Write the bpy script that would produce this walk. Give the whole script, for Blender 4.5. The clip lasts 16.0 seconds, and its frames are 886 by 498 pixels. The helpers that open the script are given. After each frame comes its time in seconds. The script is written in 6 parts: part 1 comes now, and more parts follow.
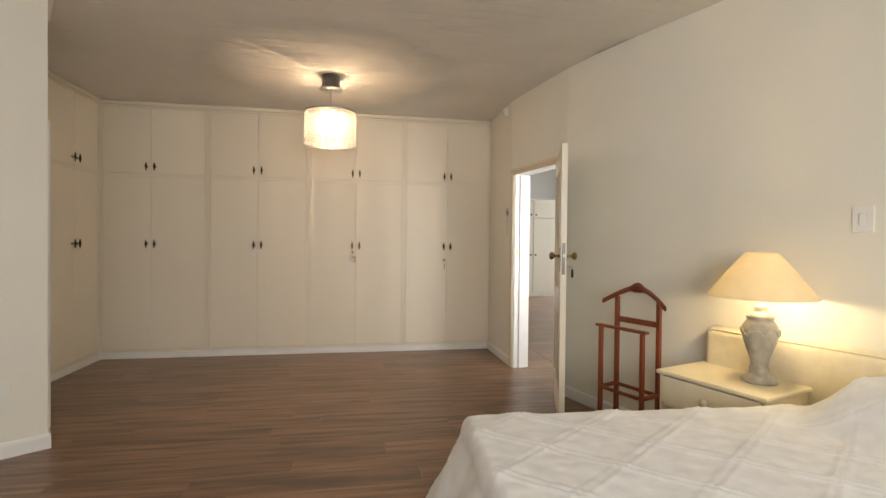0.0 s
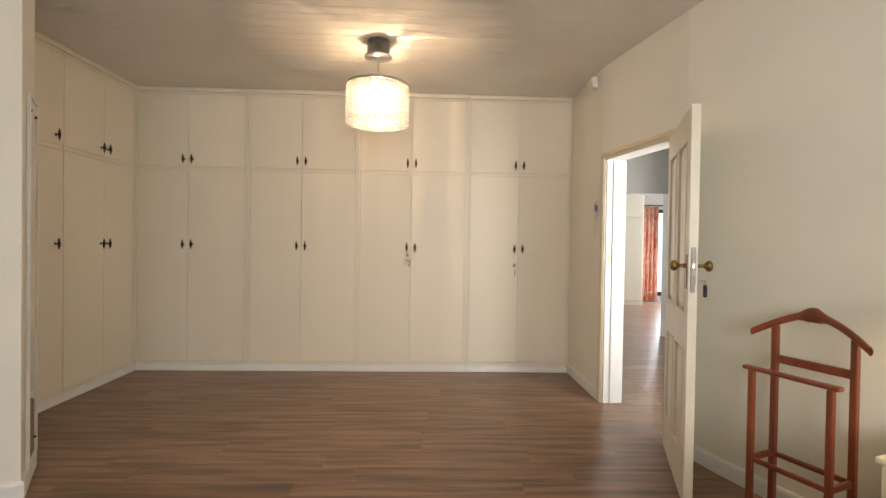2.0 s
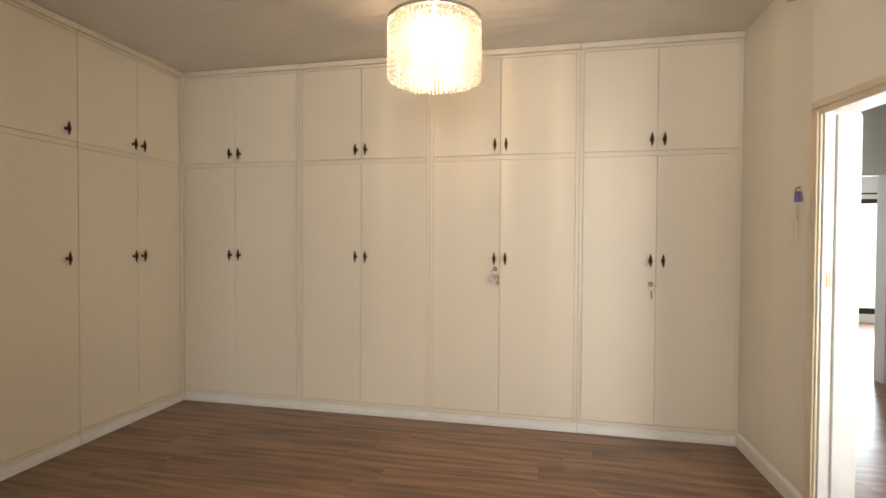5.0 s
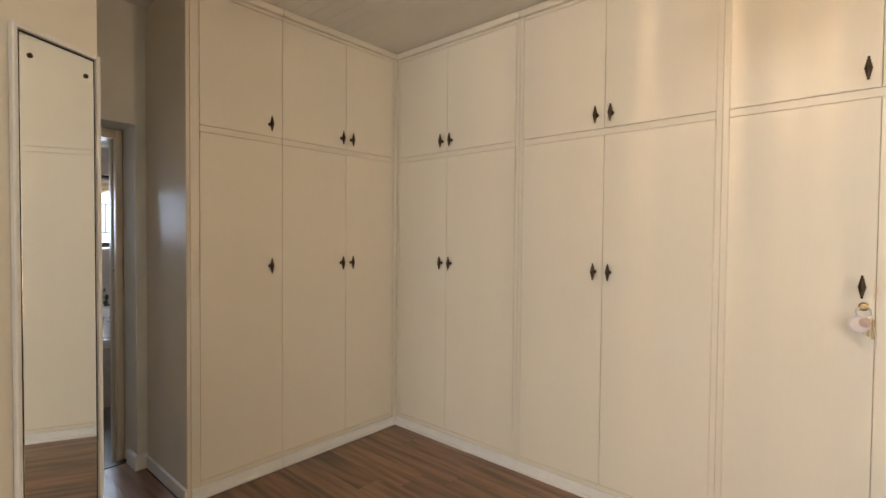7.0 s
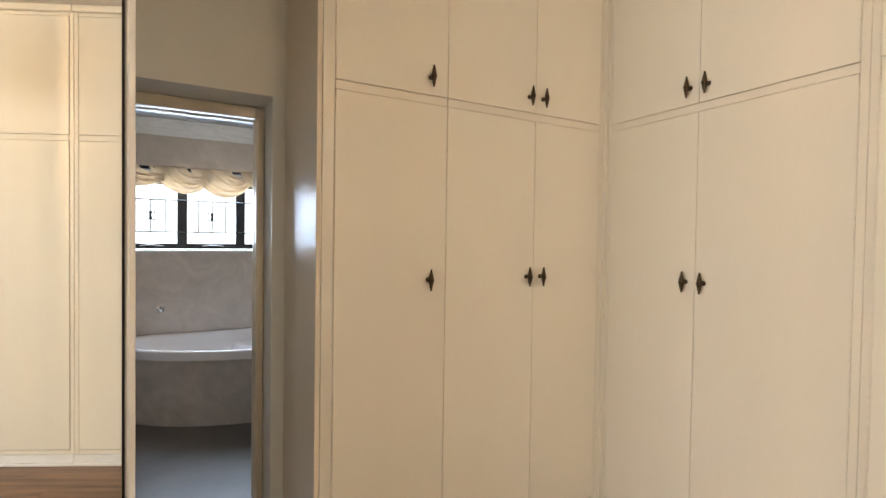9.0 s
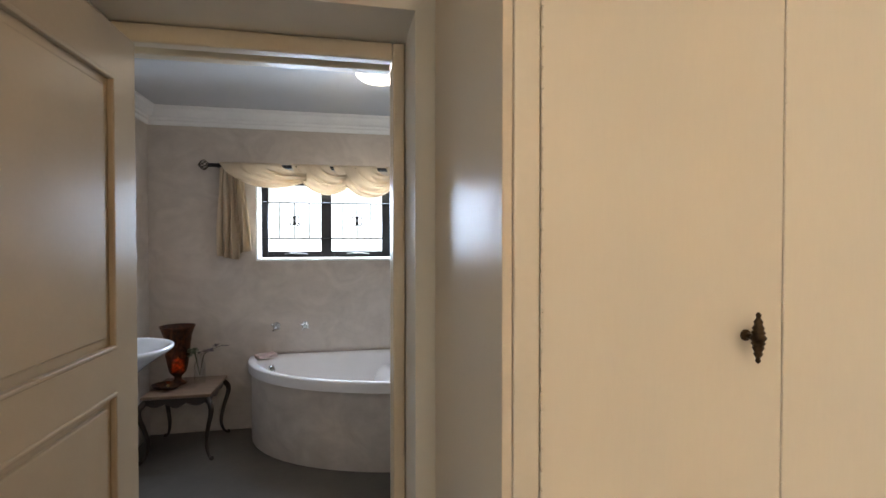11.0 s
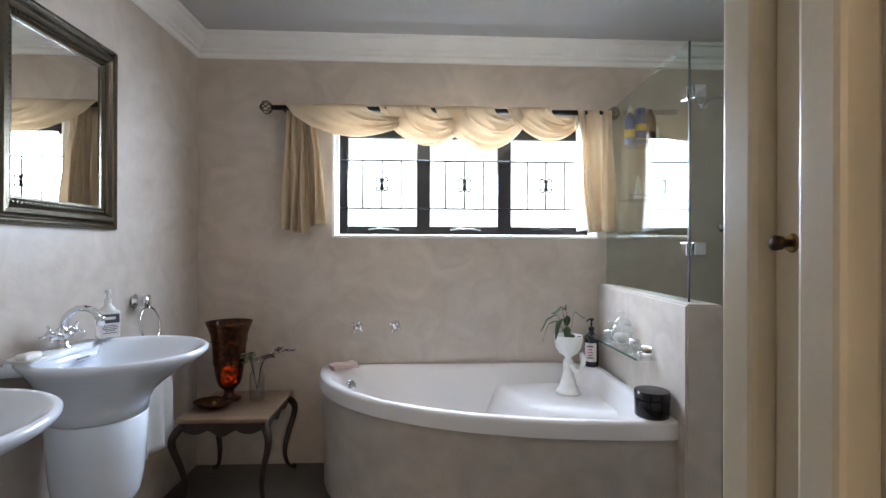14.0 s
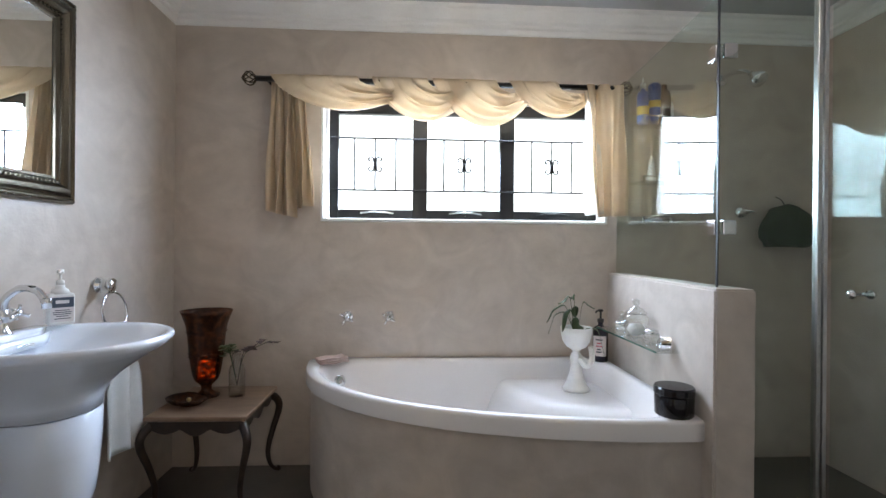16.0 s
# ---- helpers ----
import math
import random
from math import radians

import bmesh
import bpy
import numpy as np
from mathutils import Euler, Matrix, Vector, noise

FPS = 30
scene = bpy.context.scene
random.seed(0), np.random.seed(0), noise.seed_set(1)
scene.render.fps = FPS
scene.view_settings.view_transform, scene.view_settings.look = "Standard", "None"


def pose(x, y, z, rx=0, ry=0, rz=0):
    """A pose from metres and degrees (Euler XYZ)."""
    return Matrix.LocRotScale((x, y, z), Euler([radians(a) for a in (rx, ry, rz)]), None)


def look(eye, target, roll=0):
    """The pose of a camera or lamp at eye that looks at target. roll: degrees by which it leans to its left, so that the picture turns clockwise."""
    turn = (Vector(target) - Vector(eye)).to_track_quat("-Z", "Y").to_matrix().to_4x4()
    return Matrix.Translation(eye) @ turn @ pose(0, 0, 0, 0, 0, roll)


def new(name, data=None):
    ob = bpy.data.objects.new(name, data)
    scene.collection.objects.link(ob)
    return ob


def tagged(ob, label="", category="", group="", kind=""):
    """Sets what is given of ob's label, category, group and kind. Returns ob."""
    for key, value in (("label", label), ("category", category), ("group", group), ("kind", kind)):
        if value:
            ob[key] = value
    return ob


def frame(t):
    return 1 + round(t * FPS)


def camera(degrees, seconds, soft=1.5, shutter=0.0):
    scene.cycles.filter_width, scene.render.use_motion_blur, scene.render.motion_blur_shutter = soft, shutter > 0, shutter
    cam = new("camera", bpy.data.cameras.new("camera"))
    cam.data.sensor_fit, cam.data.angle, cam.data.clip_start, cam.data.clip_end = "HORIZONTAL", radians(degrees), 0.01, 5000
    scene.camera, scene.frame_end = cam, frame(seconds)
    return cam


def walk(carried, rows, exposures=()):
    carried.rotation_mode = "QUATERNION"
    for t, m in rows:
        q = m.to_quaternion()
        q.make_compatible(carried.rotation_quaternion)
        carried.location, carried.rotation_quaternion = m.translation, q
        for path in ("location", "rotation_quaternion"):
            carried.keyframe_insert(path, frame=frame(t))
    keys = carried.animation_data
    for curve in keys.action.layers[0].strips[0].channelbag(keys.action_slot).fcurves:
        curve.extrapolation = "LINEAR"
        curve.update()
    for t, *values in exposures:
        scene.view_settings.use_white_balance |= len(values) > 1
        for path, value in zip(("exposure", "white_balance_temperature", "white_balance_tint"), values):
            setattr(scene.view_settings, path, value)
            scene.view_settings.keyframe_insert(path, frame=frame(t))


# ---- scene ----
cam = camera(85.5, 16.0)
PATH = [
    (0, (0.148, 0.702, 1.331), (0.494, 2.672, 1.305), 0.6),
    (0.5, (0.142, 0.924, 1.325), (0.425, 2.904, 1.299), 0.7),
    (1, (0.185, 1.158, 1.34), (0.398, 3.146, 1.309), 0.7),
    (1.5, (0.206, 1.376, 1.351), (0.358, 3.369, 1.319), 0.8),
    (2, (0.26, 1.608, 1.344), (0.334, 3.606, 1.316), 0.9),
    (2.5, (0.26, 1.825, 1.342), (0.292, 3.824, 1.316), 0.9),
    (3, (0.297, 2.027, 1.352), (0.284, 4.026, 1.324), 0.9),
    (3.2, (0.315, 2.096, 1.356), (0.282, 4.096, 1.327), 0.8),
    (5.3, (0.431, 3.074, 1.439), (-0.112, 4.998, 1.396), 0.6),
    (5.5, (0.414, 3.196, 1.45), (-0.237, 5.087, 1.404), 0.8),
    (6, (0.345, 3.52, 1.467), (-0.582, 5.292, 1.411), 0.6),
    (6.5, (0.218, 3.797, 1.46), (-0.922, 5.44, 1.411), 0.7),
    (7, (0.079, 4.012, 1.468), (-1.246, 5.51, 1.419), 0.5),
    (7.5, (-0.075, 4.197, 1.474), (-1.561, 5.534, 1.421), 0.6),
    (8, (-0.296, 4.36, 1.468), (-1.9, 5.553, 1.421), 0.5),
    (8.2, (-0.407, 4.4, 1.467), (-2.039, 5.556, 1.419), 0.7),
    (10.3, (-1.518, 4.766, 1.455), (-3.429, 5.355, 1.428), 0.2),
    (10.5, (-1.632, 4.759, 1.459), (-3.557, 5.303, 1.43), 0.2),
    (11, (-1.89, 4.771, 1.462), (-3.851, 5.164, 1.431), 0.0),
    (11.5, (-2.171, 4.758, 1.437), (-4.157, 4.993, 1.421), 0.0),
    (12, (-2.426, 4.718, 1.402), (-4.422, 4.834, 1.389), 0.2),
    (12.5, (-2.669, 4.683, 1.357), (-4.668, 4.76, 1.349), 0.3),
    (13, (-2.869, 4.635, 1.316), (-4.867, 4.716, 1.311), 0.4),
    (13.5, (-3.023, 4.585, 1.278), (-5.02, 4.68, 1.273), 0.4),
    (14, (-3.141, 4.565, 1.222), (-5.138, 4.663, 1.224), 0.2),
    (14.5, (-3.225, 4.558, 1.193), (-5.222, 4.662, 1.192), 0.4),
    (15, (-3.289, 4.56, 1.17), (-5.287, 4.664, 1.17), 0.5),
    (15.5, (-3.335, 4.568, 1.153), (-5.332, 4.675, 1.152), 0.5),
    (16, (-3.37, 4.569, 1.138), (-5.367, 4.682, 1.137), 0.5),
]
EXPOSURES = [(0, -0.62), (0.7, -0.5), (1.5, -0.42), (3.2, -0.34), (5.5, -0.34), (6.5, -0.28), (7.2, -0.1), (8.2, 0.17), (10.3, 0.5), (11.0, 0.46), (12.0, 0.52), (13.5, 0.74), (16, 0.78)]
walk(cam, [(t, look(eye, target, roll)) for t, eye, target, roll in PATH], EXPOSURES)

# ---------------------------------------------------------------- world, light
world = bpy.data.worlds.new("world")
scene.world = world
world.use_nodes = True
wn = world.node_tree
sky = wn.nodes.new("ShaderNodeTexSky")
sky.sky_type, sky.sun_disc = "NISHITA", False
sky.sun_elevation, sky.sun_rotation = radians(42), radians(200)
wn.links.new(sky.outputs[0], wn.nodes["Background"].inputs[0])
wn.nodes["Background"].inputs[1].default_value = 0.12


def lamp(name, kind, m, power, colour, size=0.1, size_y=None, angle=None):
    data = bpy.data.lights.new(name, kind)
    data.energy, data.color = power, colour
    if kind == "AREA":
        data.size = size
        if size_y:
            data.shape, data.size_y = "RECTANGLE", size_y
    elif kind == "POINT":
        data.shadow_soft_size = size
    elif kind == "SUN":
        data.angle = radians(angle)
    ob = new(name, data)
    ob.matrix_world = m
    return ob


DAY = (0.86, 0.93, 1.0)
lamp("sun", "SUN", look((0, 0, 10), (2.5, 6.0, 0)), 1.0, (1, 0.96, 0.9), angle=12)
lamp("bedroom_window_light", "AREA", look((0.6, -1.48, 1.72), (0.9, 2.0, 0.3)), 168, (0.985, 0.95, 0.925), 3.0, 1.65)
lamp("bathroom_window_light", "AREA", look((-6.36, 4.86, 1.66), (-4, 4.86, 0.75)), 64, (0.61, 0.755, 1.0), 1.6, 0.62)
lamp("far_room_window_light", "AREA", look((6.3, 12.2, 1.3), (4.2, 9.0, 0.6)), 220, DAY, 1.2, 2.0)
lamp("hall_window_light", "AREA", look((2.66, 4.42, 1.45), (2.5, 8.0, 1.1)), 52, (1.0, 0.98, 0.95), 0.6, 1.4)
lamp("pendant_bulb_light", "POINT", pose(-0.12, 5.3, 2.43), 50, (1, 0.68, 0.41), 0.010)
lamp("bedside_bulb_light", "POINT", pose(2.275, 2.937, 1.10), 25, (1, 0.76, 0.40), 0.04)
lamp("bathroom_bulb_light", "POINT", pose(-4.95, 4.98, 2.43), 4.5, (1, 0.86, 0.70), 0.06)
lamp("candle_light", "POINT", pose(-5.985, 3.463, 0.575), 0.16, (1, 0.42, 0.12), 0.012)


# ---------------------------------------------------------------- materials
def material(name, colour, rough=0.5, metal=0.0, var=0.06, scale=6.0, fine=0.02, fine_scale=90.0, bump=0.05, second=None,
             spec=0.5, coat=0.0, stretch=(1, 1, 1), transmission=0.0, ior=1.45, subsurface=0.0, emit=None, emit_strength=0.0, per_object=0.0, sharp=(0.3, 0.7), swirl=0.0):
    m = bpy.data.materials.new(name)
    m.use_nodes = True
    nt = m.node_tree
    b = nt.nodes["Principled BSDF"]
    b.inputs["Metallic"].default_value = metal
    b.inputs["Specular IOR Level"].default_value = spec
    b.inputs["Coat Weight"].default_value = coat
    b.inputs["Coat Roughness"].default_value = 0.08
    b.inputs["Transmission Weight"].default_value = transmission
    b.inputs["IOR"].default_value = ior
    b.inputs["Subsurface Weight"].default_value = subsurface
    if emit:
        b.inputs["Emission Color"].default_value = (*emit, 1)
        b.inputs["Emission Strength"].default_value = emit_strength
    tc = nt.nodes.new("ShaderNodeTexCoord")
    mp = nt.nodes.new("ShaderNodeMapping")
    mp.inputs["Scale"].default_value = stretch
    nt.links.new(tc.outputs["Object"], mp.inputs[0])
    n1 = nt.nodes.new("ShaderNodeTexNoise")
    n1.inputs["Scale"].default_value, n1.inputs["Detail"].default_value = scale, 5
    n1.inputs["Distortion"].default_value = swirl
    n2 = nt.nodes.new("ShaderNodeTexNoise")
    n2.inputs["Scale"].default_value, n2.inputs["Detail"].default_value = fine_scale, 3
    nt.links.new(mp.outputs[0], n1.inputs[0])
    nt.links.new(mp.outputs[0], n2.inputs[0])
    r1 = nt.nodes.new("ShaderNodeMapRange")
    r1.inputs[1].default_value, r1.inputs[2].default_value = sharp
    nt.links.new(n1.outputs[0], r1.inputs[0])
    mix = nt.nodes.new("ShaderNodeMix")
    mix.data_type = "RGBA"
    other = second or tuple(c * (1 - var * 2.5) for c in colour)
    mix.inputs[6].default_value, mix.inputs[7].default_value = (*other, 1), (*colour, 1)
    nt.links.new(r1.outputs[0], mix.inputs[0])
    hsv = nt.nodes.new("ShaderNodeHueSaturation")
    v = nt.nodes.new("ShaderNodeMath")
    v.operation = "MULTIPLY_ADD"
    v.inputs[1].default_value, v.inputs[2].default_value = fine * 4, 1 - fine * 2
    nt.links.new(n2.outputs[0], v.inputs[0])
    src = v.outputs[0]
    if per_object:
        info = nt.nodes.new("ShaderNodeObjectInfo")
        a = nt.nodes.new("ShaderNodeMath")
        a.operation = "MULTIPLY_ADD"
        a.inputs[1].default_value, a.inputs[2].default_value = per_object * 2, 1 - per_object
        nt.links.new(info.outputs["Random"], a.inputs[0])
        c = nt.nodes.new("ShaderNodeMath")
        c.operation = "MULTIPLY"
        nt.links.new(a.outputs[0], c.inputs[0])
        nt.links.new(v.outputs[0], c.inputs[1])
        src = c.outputs[0]
        off = nt.nodes.new("ShaderNodeVectorMath")
        off.operation = "ADD"
        sc = nt.nodes.new("ShaderNodeMath")
        sc.operation = "MULTIPLY"
        sc.inputs[1].default_value = 40
        nt.links.new(info.outputs["Random"], sc.inputs[0])
        nt.links.new(tc.outputs["Object"], off.inputs[0])
        nt.links.new(sc.outputs[0], off.inputs[1])
        nt.links.new(off.outputs[0], mp.inputs[0])
    nt.links.new(src, hsv.inputs["Value"])
    nt.links.new(mix.outputs[2], hsv.inputs["Color"])
    nt.links.new(hsv.outputs[0], b.inputs["Base Color"])
    rr = nt.nodes.new("ShaderNodeMapRange")
    rr.inputs[3].default_value, rr.inputs[4].default_value = max(0.0, rough * 0.95), min(1, rough * 1.05)
    nt.links.new(n1.outputs[0], rr.inputs[0])
    nt.links.new(rr.outputs[0], b.inputs["Roughness"])
    if bump:
        bp = nt.nodes.new("ShaderNodeBump")
        bp.inputs["Strength"].default_value, bp.inputs["Distance"].default_value = bump, 0.01
        nt.links.new(n2.outputs[0], bp.inputs["Height"])
        nt.links.new(bp.outputs[0], b.inputs["Normal"])
    return m


def glass_material(name, tint=(1, 1, 1), rough=0.0, clear=0.0, strong=1.0):
    """Thin glass: a clear pass-through with a mirror gloss set by Fresnel."""
    m = bpy.data.materials.new(name)
    m.use_nodes = True
    nt = m.node_tree
    nt.nodes.remove(nt.nodes["Principled BSDF"])
    out = nt.nodes["Material Output"]
    tr = nt.nodes.new("ShaderNodeBsdfTransparent")
    tr.inputs[0].default_value = (*tint, 1)
    gl = nt.nodes.new("ShaderNodeBsdfGlossy")
    gl.inputs["Roughness"].default_value = rough
    face = nt.nodes.new("ShaderNodeLayerWeight")
    face.inputs[0].default_value = 0.5
    p5 = nt.nodes.new("ShaderNodeMath")
    p5.operation = "POWER"
    p5.inputs[1].default_value = 4.0
    nt.links.new(face.outputs["Facing"], p5.inputs[0])
    fr = nt.nodes.new("ShaderNodeMath")
    fr.operation = "MULTIPLY_ADD"
    fr.inputs[1].default_value, fr.inputs[2].default_value = 0.9, 0.04
    nt.links.new(p5.outputs[0], fr.inputs[0])
    mu = nt.nodes.new("ShaderNodeMath")
    mu.operation = "MULTIPLY_ADD"
    mu.inputs[1].default_value, mu.inputs[2].default_value = strong, clear
    mx = nt.nodes.new("ShaderNodeMixShader")
    nt.links.new(fr.outputs[0], mu.inputs[0])
    nt.links.new(mu.outputs[0], mx.inputs[0])
    nt.links.new(tr.outputs[0], mx.inputs[1])
    nt.links.new(gl.outputs[0], mx.inputs[2])
    nt.links.new(mx.outputs[0], out.inputs[0])
    return m


def cloth_material(name, colour, translucent=0.4, rough=0.9, scale=14.0, var=0.05, clear=0.0):
    """Woven cloth that lets some light through."""
    m = material(name, colour, rough, var=var, scale=scale, fine=0.05, fine_scale=260, bump=0.12, spec=0.2)
    nt = m.node_tree
    b, out = nt.nodes["Principled BSDF"], nt.nodes["Material Output"]
    tl = nt.nodes.new("ShaderNodeBsdfTranslucent")
    tl.inputs[0].default_value = (*colour, 1)
    mx = nt.nodes.new("ShaderNodeMixShader")
    mx.inputs[0].default_value = translucent
    nt.links.new(b.outputs[0], mx.inputs[1])
    nt.links.new(tl.outputs[0], mx.inputs[2])
    last = mx
    if clear:
        tp = nt.nodes.new("ShaderNodeBsdfTransparent")
        last = nt.nodes.new("ShaderNodeMixShader")
        last.inputs[0].default_value = clear
        nt.links.new(mx.outputs[0], last.inputs[1])
        nt.links.new(tp.outputs[0], last.inputs[2])
    nt.links.new(last.outputs[0], out.inputs[0])
    return m


def glow_material(name, colour, strength):
    m = bpy.data.materials.new(name)
    m.use_nodes = True
    b = m.node_tree.nodes["Principled BSDF"]
    b.inputs["Base Color"].default_value = (*colour, 1)
    b.inputs["Emission Color"].default_value = (*colour, 1)
    b.inputs["Emission Strength"].default_value = strength
    return m


WALL = material("wall_paint", (0.80, 0.77, 0.68), 0.6, var=0.015, scale=2.5, fine=0.01, fine_scale=160, bump=0.05)
WALL_BLUE = material("hall_paint", (0.80, 0.795, 0.77), 0.6, var=0.015, scale=2.5, fine=0.01, fine_scale=160, bump=0.05)
CEIL = material("ceiling_paint", (0.74, 0.71, 0.65), 0.8, var=0.02, scale=3, fine=0.01, bump=0.04)
CUPBOARD = material("cupboard_paint", (0.80, 0.74, 0.62), 0.46, spec=0.28, var=0.014, scale=1.6, fine=0.010, fine_scale=40, bump=0.02, stretch=(3, 3, 0.4), per_object=0.018, sharp=(0.1, 0.9))
CARCASS = material("carcass_paint", (0.78, 0.72, 0.60), 0.4, var=0.02, scale=2, fine=0.012, bump=0.03)
GAP = material("shadow_gap_board", (0.66, 0.57, 0.44), 0.8, var=0.1, scale=30, bump=0.1)
SIDE = material("cupboard_side_paint", (0.78, 0.69, 0.55), 0.29, spec=0.06, var=0.02, scale=1.5, fine=0.01, bump=0.02)
TRIM = material("white_trim_paint", (0.82, 0.81, 0.78), 0.4, var=0.03, scale=8, fine=0.015, bump=0.04)
# cream paint of the bathroom door, with the passage's shade put into the colour
DOORSHADE = material("shaded_door_paint", (0.48, 0.39, 0.275), 0.30, var=0.03, scale=5, fine=0.012, bump=0.02, spec=0.03)
DOORPAINT = material("door_paint", (0.80, 0.75, 0.62), 0.32, var=0.03, scale=5, fine=0.015, bump=0.03)
FRAMEPAINT = material("door_frame_paint", (0.74, 0.64, 0.48), 0.34, var=0.04, scale=6, fine=0.02, bump=0.04)
BRONZE = material("antique_bronze", (0.10, 0.065, 0.035), 0.38, 0.9, var=0.2, scale=60, fine=0.1, fine_scale=400, bump=0.2, second=(0.03, 0.02, 0.012))
BRASS = material("aged_brass", (0.36, 0.24, 0.10), 0.3, 1.0, var=0.15, scale=40, fine=0.05, bump=0.05)
LOCKSTEEL = material("worn_lock_steel", (0.30, 0.29, 0.26), 0.5, 0.8, var=0.15, scale=40, fine=0.08, bump=0.08)
STEEL = material("brushed_steel", (0.60, 0.60, 0.58), 0.3, 1.0, var=0.05, scale=30, fine=0.04, bump=0.05)
CHROME = material("chrome", (0.80, 0.81, 0.82), 0.06, 1.0, var=0.02, scale=20, bump=0)
BLACK = material("black_iron", (0.012, 0.011, 0.010), 0.45, var=0.2, scale=40, fine=0.1, bump=0.1)
WOOD_RED = material("red_mahogany", (0.26, 0.065, 0.026), 0.28, var=0.15, scale=9, fine=0.1, fine_scale=70, bump=0.06, second=(0.13, 0.03, 0.014), stretch=(1, 1, 0.15), coat=0.3)
WOOD_DARK = material("dark_wood", (0.045, 0.026, 0.016), 0.35, var=0.2, scale=14, fine=0.1, bump=0.1, second=(0.02, 0.012, 0.008))
FLOORWOOD = material("laminate_plank", (0.270, 0.158, 0.096), 0.29, var=0.1, scale=3.0, fine=0.09, fine_scale=26, bump=0.03, second=(0.112, 0.064, 0.040), stretch=(0.55, 7, 1), per_object=0.16, spec=0.5, sharp=(0.34, 0.62))
UNDERFLOOR = material("plank_joint", (0.07, 0.04, 0.025), 0.8)
PLASTER = material("cement_plaster", (0.56, 0.488, 0.418), 0.38, var=0.1, scale=3.4, fine=0.05, fine_scale=12, bump=0.30, second=(0.452, 0.388, 0.325), sharp=(0.28, 0.68), swirl=1.6, stretch=(1, 1, 1.15))
CEMENT = material("cement_floor", (0.125, 0.108, 0.088), 0.32, var=0.12, scale=2.6, fine=0.04, fine_scale=24, bump=0.08, second=(0.075, 0.066, 0.056))
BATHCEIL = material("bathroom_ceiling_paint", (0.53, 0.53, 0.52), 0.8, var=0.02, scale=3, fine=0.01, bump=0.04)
CORNICE = material("cornice_plaster", (0.84, 0.83, 0.80), 0.7, var=0.03, scale=6, bump=0.05)
ACRYLIC = material("bath_acrylic", (0.75, 0.71, 0.68), 0.24, var=0.02, scale=3, fine=0.01, bump=0.0, coat=0.15)
CERAMIC = material("white_ceramic", (0.80, 0.84, 0.90), 0.08, var=0.015, scale=3, fine=0.005, bump=0.0, coat=0.6)
LINEN = cloth_material("bedspread_cotton", (0.90, 0.90, 0.89), 0.05)
PILLOW = cloth_material("cream_fabric", (0.78, 0.70, 0.52), 0.05)
VOILE = cloth_material("cream_voile", (0.75, 0.625, 0.455), 0.34, clear=0.05)
SHEER = cloth_material("sheer_voile", (0.86, 0.82, 0.74), 0.6, clear=0.35)
TOWEL = cloth_material("white_towelling", (0.74, 0.72, 0.68), 0.1)
PINKCLOTH = cloth_material("dusty_pink_flannel", (0.62, 0.46, 0.40), 0.05)
SHADE = cloth_material("lampshade_linen", (0.84, 0.77, 0.62), 0.5)
NIGHT = material("night_table_paint", (0.78, 0.70, 0.50), 0.38, var=0.04, scale=6, fine=0.02, bump=0.04)
STONEWARE = material("grey_glazed_ceramic", (0.42, 0.40, 0.34), 0.32, var=0.2, scale=14, fine=0.08, fine_scale=60, bump=0.15, second=(0.26, 0.24, 0.19))
MIRROR = material("mirror_silver", (0.86, 0.88, 0.86), 0.0, 1.0, var=0.0, fine=0.0, bump=0)
FRAMEGOLD = material("antique_silver_gilt", (0.15, 0.132, 0.10), 0.26, 1.0, var=0.15, scale=9, fine=0.08, fine_scale=220, bump=0.08, second=(0.10, 0.085, 0.062))
PLASTIC = material("white_plastic", (0.80, 0.79, 0.75), 0.35, var=0.02, bump=0)
CLEAR = glass_material("clear_glass", (0.97, 0.985, 0.975))
SHOWERGLASS = glass_material("shower_glass", (0.90, 0.945, 0.92), strong=0.85, clear=0.01)
DOORGLASS = glass_material("shower_door_glass", (0.90, 0.945, 0.92), strong=0.6)
AMBER = material("amber_mercury_glass", (0.15, 0.055, 0.022), 0.16, 0.6, var=0.3, scale=42, fine=0.25, fine_scale=110, bump=0.12, second=(0.030, 0.013, 0.008), sharp=(0.42, 0.66))
nt = AMBER.node_tree
tint = nt.nodes.new("ShaderNodeBsdfTransparent")
tint.inputs[0].default_value = (0.80, 0.30, 0.07, 1)
through_mix = nt.nodes.new("ShaderNodeMixShader")
speckle = [k for k in nt.nodes if k.type == "MAP_RANGE"][0]
share = nt.nodes.new("ShaderNodeMath")
share.operation = "MULTIPLY_ADD"
share.inputs[1].default_value, share.inputs[2].default_value = 0.18, 0.045
nt.links.new(speckle.outputs[0], share.inputs[0])
nt.links.new(share.outputs[0], through_mix.inputs[0])
nt.links.new(nt.nodes["Principled BSDF"].outputs[0], through_mix.inputs[1])
nt.links.new(tint.outputs[0], through_mix.inputs[2])
nt.links.new(through_mix.outputs[0], nt.nodes["Material Output"].inputs[0])
CANDLE = glow_material("candle_glow", (1.0, 0.46, 0.15), 6.0)
OPAL = glow_material("opal_lamp_glass", (1.0, 0.93, 0.82), 4.0)
BULB = glow_material("bulb_glow", (1.0, 0.91, 0.78), 12.0)
CRYSTAL = cloth_material("crystal_beads", (0.74, 0.70, 0.64), 0.16, rough=0.05, clear=0.64)
# beads of the added top net, dark enough to cast streaks
STREAKNET = cloth_material("streak_net_beads", (0.55, 0.47, 0.38), 0.05, rough=0.05, clear=0.36)
